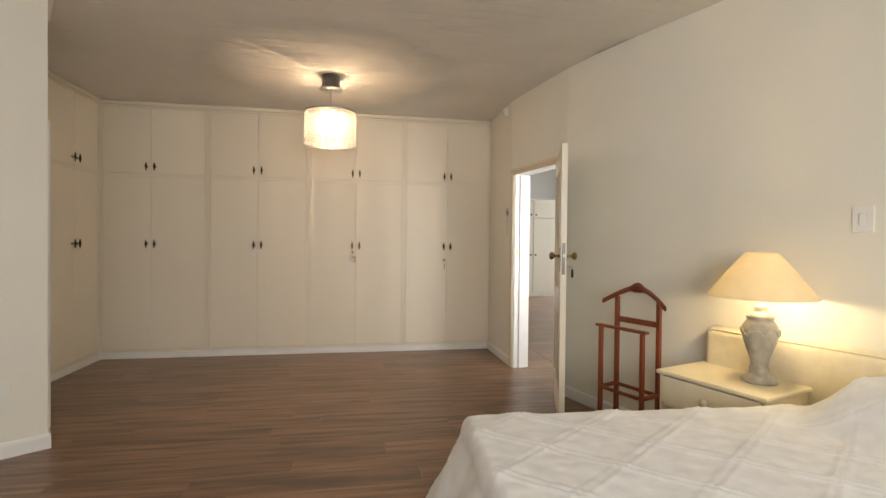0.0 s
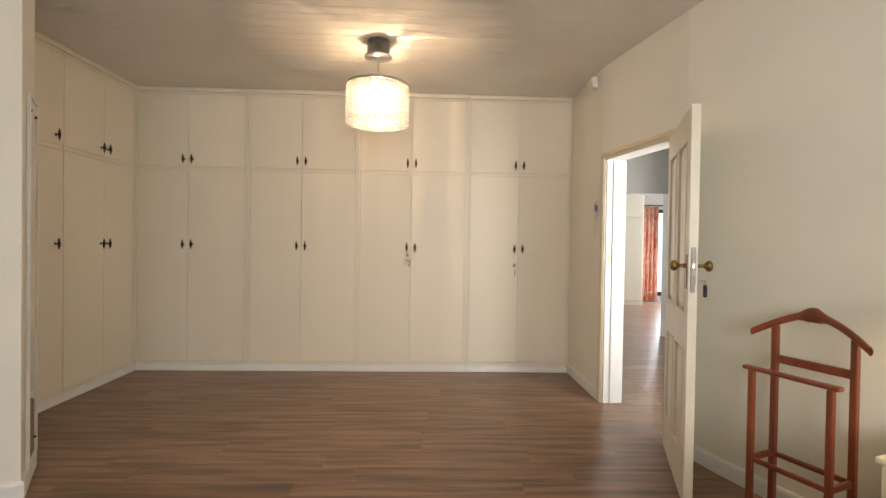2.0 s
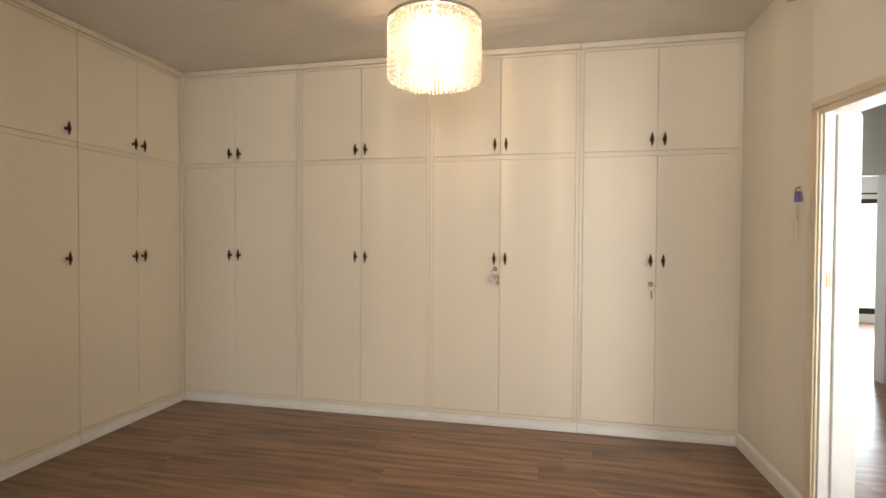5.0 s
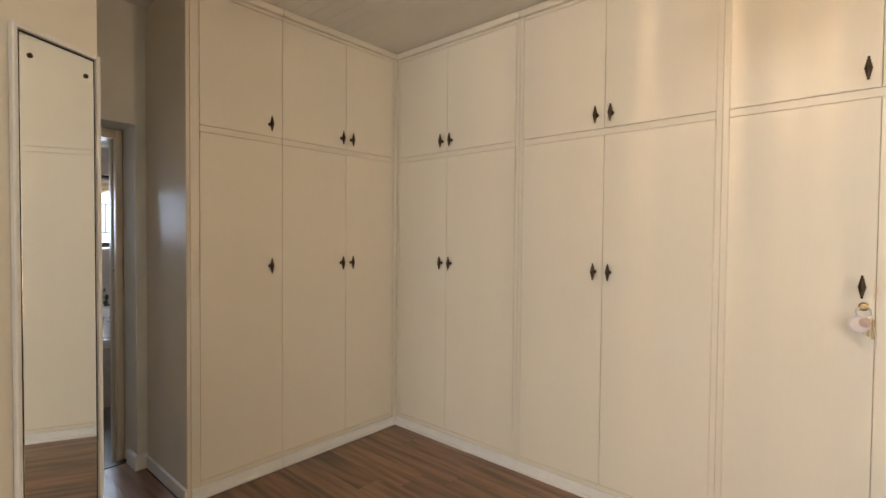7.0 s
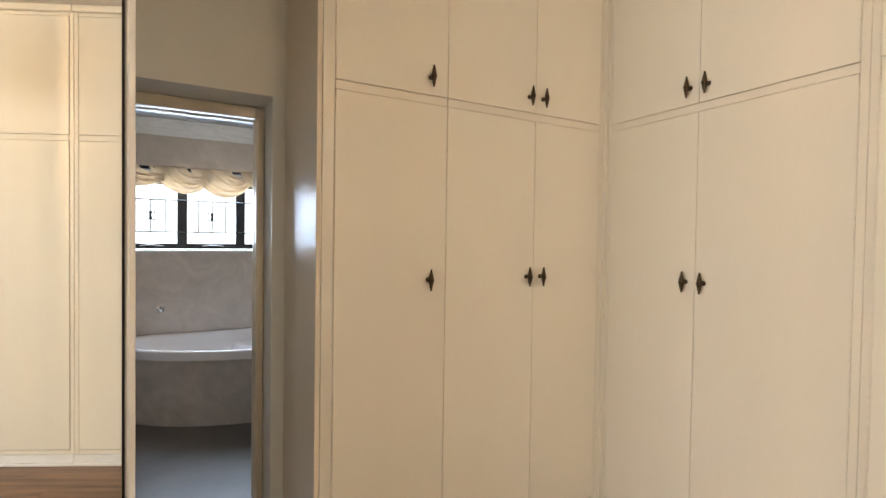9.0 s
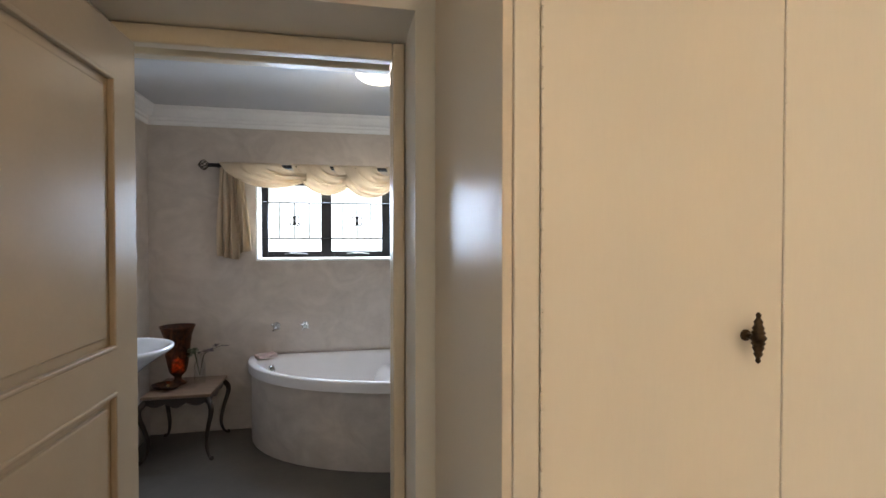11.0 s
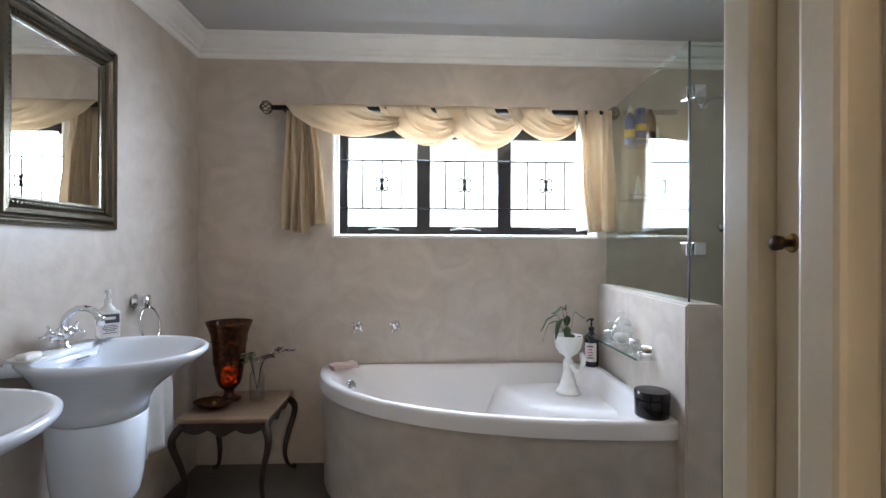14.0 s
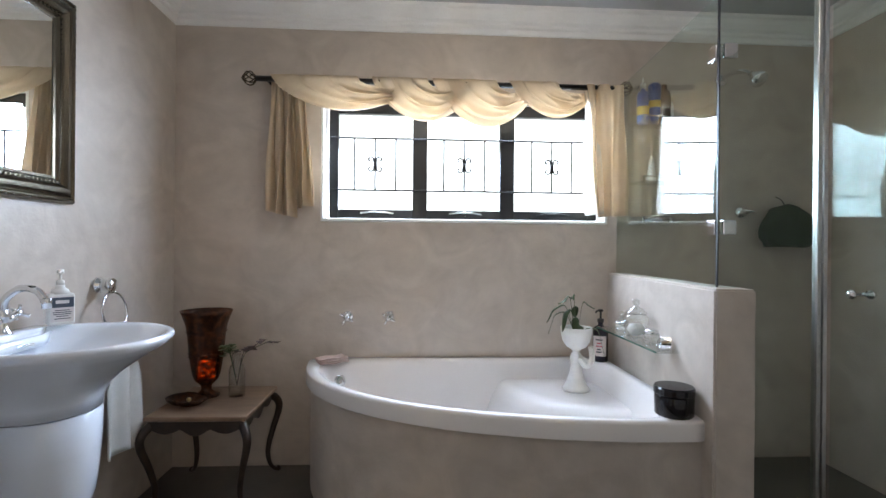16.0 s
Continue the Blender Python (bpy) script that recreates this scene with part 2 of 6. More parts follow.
LEAF = material("plant_leaf", (0.045, 0.075, 0.022), 0.35, var=0.2, scale=20, fine=0.1, bump=0.1)
DRYLEAF = material("dark_sprig", (0.06, 0.03, 0.028), 0.6, var=0.2, scale=30)
SPONGE = material("green_sponge", (0.030, 0.052, 0.022), 0.95, var=0.3, scale=60, fine=0.2, fine_scale=200, bump=0.6)
STATUE = material("white_plaster_figure", (0.82, 0.80, 0.75), 0.5, var=0.03, scale=30, bump=0.06)
DARKBOTTLE = material("dark_bottle", (0.018, 0.014, 0.024), 0.15, var=0.1, bump=0)
LABEL = material("paper_label", (0.72, 0.66, 0.64), 0.6, var=0.03, bump=0.03)
LABELDARK = material("label_slate", (0.06, 0.075, 0.10), 0.5, var=0.03, bump=0)
INK = material("label_ink", (0.10, 0.10, 0.11), 0.6, bump=0)
PINKINK = material("label_pink", (0.55, 0.16, 0.20), 0.6, bump=0)
BLUEPLASTIC = material("blue_bottle_plastic", (0.03, 0.10, 0.36), 0.3, bump=0)
YELLOWPLASTIC = material("yellow_label", (0.75, 0.50, 0.05), 0.4, bump=0)
BROWNPLASTIC = material("brown_bottle_plastic", (0.06, 0.032, 0.018), 0.25, bump=0)
BLACKJAR = material("black_glass_jar", (0.010, 0.008, 0.009), 0.12, var=0.1, bump=0)
PURPLE = material("purple_key_tag", (0.22, 0.16, 0.50), 0.4, bump=0)
BLACKFRAME = material("black_window_frame", (0.014, 0.013, 0.013), 0.4, var=0.1, scale=30, bump=0.05)
OUTSIDE = glow_material("overcast_daylight", (0.95, 0.98, 1.0), 1.5)


# ---------------------------------------------------------------- mesh helpers
def part(name, bm, mat, parent=None, label="", smooth=False):
    me = bpy.data.meshes.new(name)
    bm.normal_update()
    bm.to_mesh(me)
    bm.free()
    me.materials.append(mat)
    if smooth:
        for p in me.polygons:
            p.use_smooth = True
    ob = new(name, me)
    if parent:
        ob.parent = parent
    if label:
        ob["label"] = label
    return ob


def thing(name, label, category, m=None, group="", kind=""):
    ob = new(name)
    ob.empty_display_size = 0.1
    if m is not None:
        ob.matrix_world = m
    return tagged(ob, label, category, group, kind)


def box(x0, x1, y0, y1, z0, z1, bevel=0.0, bm=None, seg=2):
    """A box between the given planes, with rounded edges, added to bm."""
    b = bmesh.new()
    bmesh.ops.create_cube(b, size=1)
    for v in b.verts:
        v.co = Vector(((x0 + x1) / 2 + v.co.x * (x1 - x0), (y0 + y1) / 2 + v.co.y * (y1 - y0), (z0 + z1) / 2 + v.co.z * (z1 - z0)))
    if bevel:
        bmesh.ops.bevel(b, geom=list(b.edges), offset=bevel, segments=seg, affect="EDGES", profile=0.5)
    return merge(bm, b)


def merge(bm, b, m=None):
    """Adds b to bm, under the pose m."""
    if m is not None:
        bmesh.ops.transform(b, matrix=m, verts=list(b.verts))
    if bm is None:
        return b
    me = bpy.data.meshes.new("tmp")
    b.to_mesh(me)
    b.free()
    bm.from_mesh(me)
    bpy.data.meshes.remove(me)
    return bm


def lathe(profile, n=32, cap=True, squash=None, bm=None, m=None):
    """Turns (radius, height) pairs round the z axis. squash(angle, radius, height) gives a new radius."""
    b = bmesh.new()
    rings = []
    for r, z in profile:
        ring = []
        for i in range(n):
            a = 2 * math.pi * i / n
            q = squash(a, r, z) if squash else r
            ring.append(b.verts.new((q * math.cos(a), q * math.sin(a), z)))
        rings.append(ring)
    for a, c in zip(rings, rings[1:]):
        for i in range(n):
            b.faces.new((a[i], a[(i + 1) % n], c[(i + 1) % n], c[i]))
    if cap:
        if profile[0][0] > 1e-4:
            b.faces.new(list(reversed(rings[0])))
        if profile[-1][0] > 1e-4:
            b.faces.new(rings[-1])
    bmesh.ops.remove_doubles(b, verts=list(b.verts), dist=1e-5)
    return merge(bm, b, m)


def tube(points, radius, n=10, bm=None, m=None, flat=1.0):
    """A round bar swept along points; radius may be a list."""
    pts = [Vector(p) for p in points]
    rad = radius if isinstance(radius, (list, tuple)) else [radius] * len(pts)
    b = bmesh.new()
    rings, side = [], None
    for i, p in enumerate(pts):
        d = (pts[min(i + 1, len(pts) - 1)] - pts[max(i - 1, 0)]).normalized()
        if side is None:
            side = d.orthogonal().normalized()
        side = (side - d * side.dot(d)).normalized()
        up = d.cross(side)
        rings.append([b.verts.new(p + rad[i] * (math.cos(2 * math.pi * k / n) * side + flat * math.sin(2 * math.pi * k / n) * up)) for k in range(n)])
    for a, c in zip(rings, rings[1:]):
        for k in range(n):
            b.faces.new((a[k], a[(k + 1) % n], c[(k + 1) % n], c[k]))
    b.faces.new(list(reversed(rings[0])))
    b.faces.new(rings[-1])
    return merge(bm, b, m)


def smooth_line(points, steps=6):
    """A Catmull-Rom line through points."""
    p = [Vector(q) for q in points]
    p = [2 * p[0] - p[1]] + p + [2 * p[-1] - p[-2]]
    out = []
    for a, b, c, d in zip(p, p[1:], p[2:], p[3:]):
        for k in range(steps):
            t = k / steps
            out.append(0.5 * (2 * b + (c - a) * t + (2 * a - 5 * b + 4 * c - d) * t * t + (3 * b - a - 3 * c + d) * t ** 3))
    return out + [p[-2]]


def sheet(nu, nv, f, thick=0.0, bm=None):
    """A cloth or shell: f(u, v) for u, v in 0..1, thickened along its normal."""
    b = bmesh.new()
    g = [[b.verts.new(f(i / nu, j / nv)) for j in range(nv + 1)] for i in range(nu + 1)]
    for i in range(nu):
        for j in range(nv):
            b.faces.new((g[i][j], g[i + 1][j], g[i + 1][j + 1], g[i][j + 1]))
    b.normal_update()
    if thick:
        off = [[b.verts.new(g[i][j].co - g[i][j].normal * thick) for j in range(nv + 1)] for i in range(nu + 1)]
        for i in range(nu):
            for j in range(nv):
                b.faces.new((off[i][j], off[i][j + 1], off[i + 1][j + 1], off[i + 1][j]))
        for j in range(nv):
            b.faces.new((g[0][j], g[0][j + 1], off[0][j + 1], off[0][j]))
            b.faces.new((g[nu][j + 1], g[nu][j], off[nu][j], off[nu][j + 1]))
        for i in range(nu):
            b.faces.new((g[i + 1][0], g[i][0], off[i][0], off[i + 1][0]))
            b.faces.new((g[i][nv], g[i + 1][nv], off[i + 1][nv], off[i][nv]))
    return merge(bm, b)


def prism(outline, z0, z1, bm=None):
    b = bmesh.new()
    lo = [b.verts.new((x, y, z0)) for x, y in outline]
    hi = [b.verts.new((x, y, z1)) for x, y in outline]
    n = len(outline)
    for i in range(n):
        b.faces.new((lo[i], lo[(i + 1) % n], hi[(i + 1) % n], hi[i]))
    b.faces.new(list(reversed(lo)))
    b.faces.new(hi)
    bmesh.ops.recalc_face_normals(b, faces=list(b.faces))
    return merge(bm, b)


def wall(name, mat, p0, p1, thick, z0, z1, holes=(), label=""):
    """A wall whose seen face runs from p0 to p1 (the body lies to the right of that way); holes are (s0, s1, z0, z1)."""
    a, c = Vector(p0), Vector(p1)
    length = (c - a).length
    ang = math.degrees(math.atan2(c.y - a.y, c.x - a.x))
    bm, s = bmesh.new(), 0.0
    for h0, h1, hz0, hz1 in sorted(holes):
        if h0 > s:
            box(s, h0, -thick, 0, z0, z1, bm=bm)
        if hz0 > z0 + 1e-3:
            box(h0, h1, -thick, 0, z0, hz0, bm=bm)
        if hz1 < z1 - 1e-3:
            box(h0, h1, -thick, 0, hz1, z1, bm=bm)
        s = h1
    if s < length - 1e-4:
        box(s, length, -thick, 0, z0, z1, bm=bm)
    ob = part(name, bm, mat)
    ob.matrix_world = pose(a.x, a.y, 0, 0, 0, ang)
    return tagged(ob, label or "smooth painted plaster wall", "wall", kind="structure")


def strip(name, mat, line, profile, label, category="baseboard", out=1):
    """A moulding: profile points (off the wall, height) swept along a line of (x, y) on the floor plan; out: which side of the line is the room."""
    b = bmesh.new()
    pts = [Vector(p) for p in line]
    rings = []
    for i, p in enumerate(pts):
        d0 = (p - pts[i - 1]).normalized() if i else (pts[1] - p).normalized()
        d1 = (pts[i + 1] - p).normalized() if i < len(pts) - 1 else d0
        n0, n1 = Vector((-d0.y, d0.x)), Vector((-d1.y, d1.x))
        n = (n0 + n1).normalized()
        k = 1 / max(0.3, n.dot(n0))
        rings.append([b.verts.new((p.x + n.x * k * o * out, p.y + n.y * k * o * out, z)) for o, z in profile])
    m = len(profile)
    for a, c in zip(rings, rings[1:]):
        for k in range(m):
            b.faces.new((a[k], a[(k + 1) % m], c[(k + 1) % m], c[k]))
    b.faces.new(rings[0])
    b.faces.new(rings[-1])
    bmesh.ops.recalc_face_normals(b, faces=list(b.faces))
    return tagged(part(name, b, mat), label, category, kind="structure")


# ---------------------------------------------------------------- plan
CEILING = 2.87
FACE_Y, FACE_X = 6.57, -2.67          # fronts of the two runs of cupboards
BATH_Z = -0.14                        # bathroom floor, one step down
BATH_X, BATH_Y = -6.23, 3.17          # window wall and basin wall
HINGE, LATCH = Vector((1.925, 4.755)), Vector((1.785, 5.625))   # bedroom doorway
RIGHT = [(1.775, 6.60), (1.775, 5.70)]
BED_WALL = [(p.x, p.y) for p in smooth_line([(1.942, 4.655, 0), (2.04, 4.30, 0), (2.19, 3.88, 0), (2.375, 3.42, 0), (2.60, 2.80, 0), (2.82, 2.0, 0), (3.0, 1.0, 0), (3.1, 0.0, 0), (3.1, -1.5, 0)], 8)]

# floors and ceilings
bedfloor = tagged(part("floor", prism([(-3.50, -1.7), (3.4, -1.7), (3.4, 4.0), (2.3, 6.0), (2.3, 6.9), (-3.50, 6.9)], -0.10, -0.006), UNDERFLOOR), "brown wood-look laminate plank floor", "floor", kind="structure")
hallfloor = tagged(part("floor_hall", prism([(2.301, 6.0), (3.401, 4.0), (9.0, 4.0), (9.0, 13.2), (1.6, 13.2), (1.6, 6.901), (2.301, 6.901)], -0.10, -0.006), UNDERFLOOR), "brown wood-look laminate plank floor of the hall", "floor", kind="structure")
tagged(part("floor_bathroom", box(-6.5, -3.505, 2.0, 7.4, BATH_Z - 0.1, BATH_Z), CEMENT), "dark grey polished cement bathroom floor", "floor", kind="structure")
boards = prism([(-3.60, -1.7), (3.4, -1.7), (3.4, 4.2), (2.35, 6.0), (2.35, 6.9), (-3.60, 6.9)], CEILING + 0.012, CEILING + 0.1)
yb = -1.7
while yb < 6.88:
    box(-3.60, 3.39 if yb < 4.0 else 2.0, yb + 0.0002, yb + 0.1078, CEILING, CEILING + 0.011, 0.0012, boards, 1)
    yb += 0.108
tagged(part("ceiling", boards, CEIL), "off-white painted bedroom ceiling", "ceiling", kind="structure")
tagged(part("ceiling_hall", prism([(2.351, 6.0), (3.401, 4.2), (9.0, 4.2), (9.0, 13.2), (1.6, 13.2), (1.6, 6.901), (2.351, 6.901)], CEILING, CEILING + 0.1), CEIL), "white painted hall ceiling", "ceiling", kind="structure")
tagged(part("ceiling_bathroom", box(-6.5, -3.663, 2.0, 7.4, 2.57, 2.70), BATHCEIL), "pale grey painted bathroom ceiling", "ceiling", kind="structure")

# bedroom walls
wall("wall_north", WALL, (1.775, 7.05), (-3.5, 7.05), 0.15, 0, CEILING)
wall("wall_east_1", WALL, (1.775, 5.70), (1.775, 8.5), 0.16, 0, CEILING)
d = (LATCH - HINGE)
doorway_len = d.length
e0 = HINGE - d.normalized() * 0.10
e1 = LATCH + d.normalized() * 0.076
wall("wall_east_2", WALL, e0, e1, 0.16, 0, CEILING, [(0.10, 0.10 + doorway_len, 0, 2.07)])
bm = bmesh.new()
outer = [(x + 0.16, y) for x, y in BED_WALL]
prism(BED_WALL + outer[::-1], 0, CEILING, bm)
tagged(part("wall_east_3", bm, WALL), "smooth cream-painted wall with a gentle curve", "wall", kind="structure")
wall("wall_south", WALL, (-3.5, -1.5), (3.3, -1.5), 0.2, 0, CEILING, [(2.55, 5.65, 0.85, 2.58)])
# slanted stub that carries the long mirror, and the wall of the short passage behind it
CORNER = Vector((-1.79, 4.12))
ALONG = Vector((-math.sin(radians(32)), math.cos(radians(32))))
BACK = Vector((-0.80, -0.60))
END = CORNER + ALONG * 0.435
far = CORNER + BACK * 1.25
bm = prism([tuple(CORNER), tuple(END), (END.x - 0.32, END.y - 0.40), (-3.30, 4.06), (-3.30, 3.9), (far.x - 0.1, 3.9), tuple(far)], 0, CEILING)
tagged(part("wall_west_1", bm, WALL), "white painted wall stub set at a slant", "wall", kind="structure")
wall("wall_west_2", WALL, (far.x, far.y), (far.x, -1.5), 0.2, 0, CEILING)
# wall between passage and bathroom, with the doorway
bm = bmesh.new()
box(-3.662, -3.30, 4.970, 7.05, BATH_Z, CEILING, bm=bm)
box(-3.662, -3.30, 3.93, 4.970, 2.143, CEILING, bm=bm)
box(-3.534, -3.301, 3.9, 4.06, BATH_Z, 2.143, bm=bm)
box(-3.662, -3.535, 3.7, 3.93, BATH_Z, CEILING, bm=bm)
tagged(part("wall_west_3", bm, WALL), "cream painted wall with a deep reveal round the bathroom doorway", "wall", kind="structure")
tagged(part("threshold", box(-3.515, -3.455, 4.062, 4.968, -0.12, 0.004, 0.002), WOOD_DARK), "dark wooden threshold strip at the step", "threshold", kind="structure")

# unseen block, added to keep hall light from leaking through the wall seam
tagged(part("wall_east_leak_block", prism([(1.995, 4.590), (2.13, 4.52), (2.16, 4.74), (1.985, 4.720)], 0, CEILING), WALL), "hidden block added to stop a light leak at the wall seam", "wall", kind="structure")

# baseboards
SKIRT = [(0, 0), (0.016, 0), (0.016, 0.075), (0.012, 0.088), (0.004, 0.095), (0, 0.095)]
strip("baseboard", TRIM, [(1.775, 5.70), (1.775, 6.57)], SKIRT, "white painted wooden baseboard")
strip("baseboard", TRIM, BED_WALL[::-1], SKIRT, "white painted wooden baseboard")
strip("baseboard", TRIM, [tuple(far), tuple(CORNER), tuple(END)], SKIRT, "white painted wooden baseboard", out=-1)
strip("baseboard", TRIM, [(-3.455, 4.970), (-3.30, 4.970), (-3.30, 5.028)], SKIRT, "white painted wooden baseboard", out=-1)
# small cove at the ceiling over the slanted stub
COVE = [(0, CEILING - 0.001), (0.035, CEILING - 0.001), (0.03, CEILING - 0.018), (0.012, CEILING - 0.03), (0, CEILING - 0.04)]
strip("cornice", TRIM, [tuple(far), tuple(CORNER), tuple(END)], COVE, "narrow white ceiling moulding", "cornice", out=-1)

# bathroom walls
WIN_Y0, WIN_Y1, WIN_Z0, WIN_Z1 = 4.008, 5.73, 1.300, 2.03
wall("wall_bath_window", PLASTER, (BATH_X, 7.2), (BATH_X, 2.2), 0.25, BATH_Z, 2.6, [(7.2 - WIN_Y1, 7.2 - WIN_Y0, WIN_Z0, WIN_Z1)], "mottled taupe cement-plaster wall with the window opening")
wall("wall_bath_basin", PLASTER, (BATH_X, BATH_Y), (-3.662, BATH_Y), 0.2, BATH_Z, 2.6, label="mottled pale cement-plaster wall")
wall("wall_bath_shower", PLASTER, (-3.662, 7.05), (BATH_X, 7.05), 0.2, BATH_Z, 2.6, label="mottled cement-plaster shower wall")
bm = bmesh.new()
box(-3.692, -3.663, 3.17, 3.93, BATH_Z, 2.6, bm=bm)
box(-3.692, -3.663, 4.972, 7.05, BATH_Z, 2.6, bm=bm)
box(-3.692, -3.663, 3.93, 4.972, 2.14, 2.6, bm=bm)
tagged(part("wall_bath_door", bm, PLASTER), "mottled cement-plaster wall round the doorway", "wall", kind="structure")
CORN = [(0, 2.569), (0.084, 2.569), (0.082, 2.552), (0.068, 2.543), (0.061, 2.517), (0.047, 2.490), (0.026, 2.478), (0.024, 2.462), (0.011, 2.453), (0.009, 2.425), (0, 2.42)]
strip("cornice", CORNICE, [(-3.69, BATH_Y), (BATH_X, BATH_Y), (BATH_X, 7.05), (-3.69, 7.05)], CORN, "white moulded plaster cornice", "cornice", out=-1)

# hall and far room
HALL_CURVE = [(p.x, p.y) for p in smooth_line([(3.86, 8.5, 0), (3.84, 8.30, 0), (3.55, 7.9, 0), (3.25, 7.2, 0), (3.12, 6.4, 0), (3.12, 5.4, 0), (3.12, 4.3, 0)], 4)]
tagged(part("wall_hall_east", prism(HALL_CURVE + [(x + 0.15, y) for x, y in HALL_CURVE[::-1]], 0, CEILING), WALL_BLUE), "pale painted hall wall that curves away", "wall", kind="structure")
strip("baseboard", TRIM, HALL_CURVE, SKIRT, "white painted wooden baseboard", out=-1)
wall("wall_hall_far", WALL_BLUE, (9.0, 8.5), (1.775, 8.5), 0.15, 0, CEILING, [(9.0 - 3.80, 9.0 - 2.45, 0, 2.10)])
wall("wall_far_room_west", WALL_BLUE, (2.4, 8.65), (2.4, 13.0), 0.1, 0, CEILING)
wall("wall_far_room_north", WALL_BLUE, (9.0, 12.75), (2.3, 12.75), 0.15, 0, CEILING, [(9.0 - 7.2, 9.0 - 5.72, 0.15, 2.2)])
wall("wall_hall_close", WALL_BLUE, (2.16, 4.25), (3.3, 4.25), 0.1, 0, CEILING, [(0.19, 0.81, 0.7, 2.2)])
wall("wall_far_room_east", WALL_BLUE, (7.6, 13.0), (7.6, 8.6), 0.1, 0, CEILING)
for nm, m, sx, sz in (("backdrop_bathroom", pose(-7.6, 4.86, 1.6, 90, 0, 90), 6, 4), ("backdrop_far", pose(6.5, 14.5, 1.5, 90, 0, 0), 6, 4), ("backdrop_bedroom", pose(0, -3.2, 1.6, 90, 0, 0), 8, 4)):
    b = bmesh.new()
    bmesh.ops.create_grid(b, x_segments=1, y_segments=1, size=0.5)
    bmesh.ops.scale(b, vec=(sx, sz, 1), verts=list(b.verts))
    ob = part(nm, b, OUTSIDE)
    ob.matrix_world = m
    tagged(ob, "overcast white daylight outside the window", "backdrop", kind="structure")
tagged(part("ground", box(-60, 60, -60, 60, -0.8, -0.6), CEMENT), "bare ground outside the house", "ground", kind="structure")


# ---------------------------------------------------------------- cupboards
def pull_mesh():
    """Spindle-shaped antique pull on a short stem; it stands on the plane y = 0 and points to -y."""
    spindle = lathe([(0.0015, -0.047), (0.005, -0.043), (0.0035, -0.037), (0.008, -0.030), (0.0065, -0.025), (0.0105, -0.018), (0.0085, -0.0145), (0.0125, -0.010), (0.0098, -0.0065), (0.0138, -0.002), (0.0138, 0.002), (0.0098, 0.0065), (0.0125, 0.010), (0.0085, 0.0145), (0.0105, 0.018), (0.0065, 0.025), (0.008, 0.030), (0.0035, 0.037), (0.005, 0.043), (0.0015, 0.047)], 10, m=pose(0, -0.030, 0))
    stem = lathe([(0.011, 0), (0.011, 0.003), (0.0055, 0.006), (0.005, 0.026)], 10, m=pose(0, 0, 0, 90))
    return spindle, stem


def add_pull(parent, x, y, z, turn=0):
    spindle, stem = pull_mesh()
    p = part("handle", spindle, BRONZE, parent, "antique bronze spindle pull", True)
    s = part("stem", stem, BRONZE, p)
    p.matrix_local = pose(x, y, z, 0, 0, turn)
    return p


def cupboard(name_label, m, width, splits, stiles=(0.05, 0.05), pulls=None, end_panel=False):
    """A built-in cupboard, its front in the plane y = 0 looking to -y, from x = 0 to width. splits: edges of the doors."""
    top = thing("built_in_cupboard", name_label, "cupboard", m, "built-in cupboards round the room")
    body = bmesh.new()
    depth = 0.46
    z0, z1, z2, z3 = 0.10, 2.034, 2.074, 2.80
    box(0, width, 0.032, depth, 0.0, CEILING - 0.002, bm=body)
    box(0.012, width - 0.012, 0.0085, 0.0315, 0.072, CEILING - 0.05, bm=body)
    part("carcass", body, GAP, top)
    fr = bmesh.new()
    box(0, stiles[0], -0.002, 0.0080, 0.07, CEILING - 0.045, min(0.002, stiles[0] / 4), fr, 1)
    box(width - stiles[1], width, -0.002, 0.0080, 0.07, CEILING - 0.045, min(0.002, stiles[1] / 4), fr, 1)
    box(stiles[0] + 0.001, width - stiles[1] - 0.001, -0.001, 0.0080, z1 + 0.002, z2 - 0.002, 0.002, fr, 1)
    box(stiles[0] + 0.001, width - stiles[1] - 0.001, -0.001, 0.0080, z3 + 0.004, CEILING - 0.045, 0.002, fr, 1)
    box(stiles[0] + 0.001, width - stiles[1] - 0.001, -0.001, 0.0080, 0.07, z0 - 0.004, 0.002, fr, 1)
    part("face_frame", fr, CARCASS, top)
    part("top_moulding", box(0, width, -0.022, 0.03, CEILING - 0.044, CEILING - 0.002, 0.008), CARCASS, top)
    kick = bmesh.new()
    box(0, width, -0.008, 0.03, 0.0, 0.069, 0.003, kick, 1)
    box(0, width, -0.022, -0.008, 0.0, 0.022, 0.006, kick)
    part("plinth", kick, TRIM, top, "white painted plinth")
    for i, (a, b) in enumerate(zip(splits, splits[1:])):
        side = pulls[i]
        for lo, hi, hz in ((z0, z1, 1.285), (z2, z3, 2.147)):
            slab = box(a + 0.0012, b - 0.0012, -0.004, 0.0080, lo, hi, 0.002)
            door = part("door", slab, CUPBOARD, top)
            hx = b - (0.042 if len(splits) > 2 else 0.084) if side > 0 else a + 0.042
            add_pull(door, hx, -0.004, hz)
            hxx = a if side > 0 else b
            prof, z = [], lo + 0.004
            while z < hi - 0.036:
                prof += [(0.0010, z), (0.0030, z + 0.001), (0.0030, z + 0.0285), (0.0010, z + 0.0295)]
                z += 0.0345
            part("piano_hinge", lathe(prof, 6, m=pose(hxx, -0.0045, 0)), CARCASS, door)
    return top


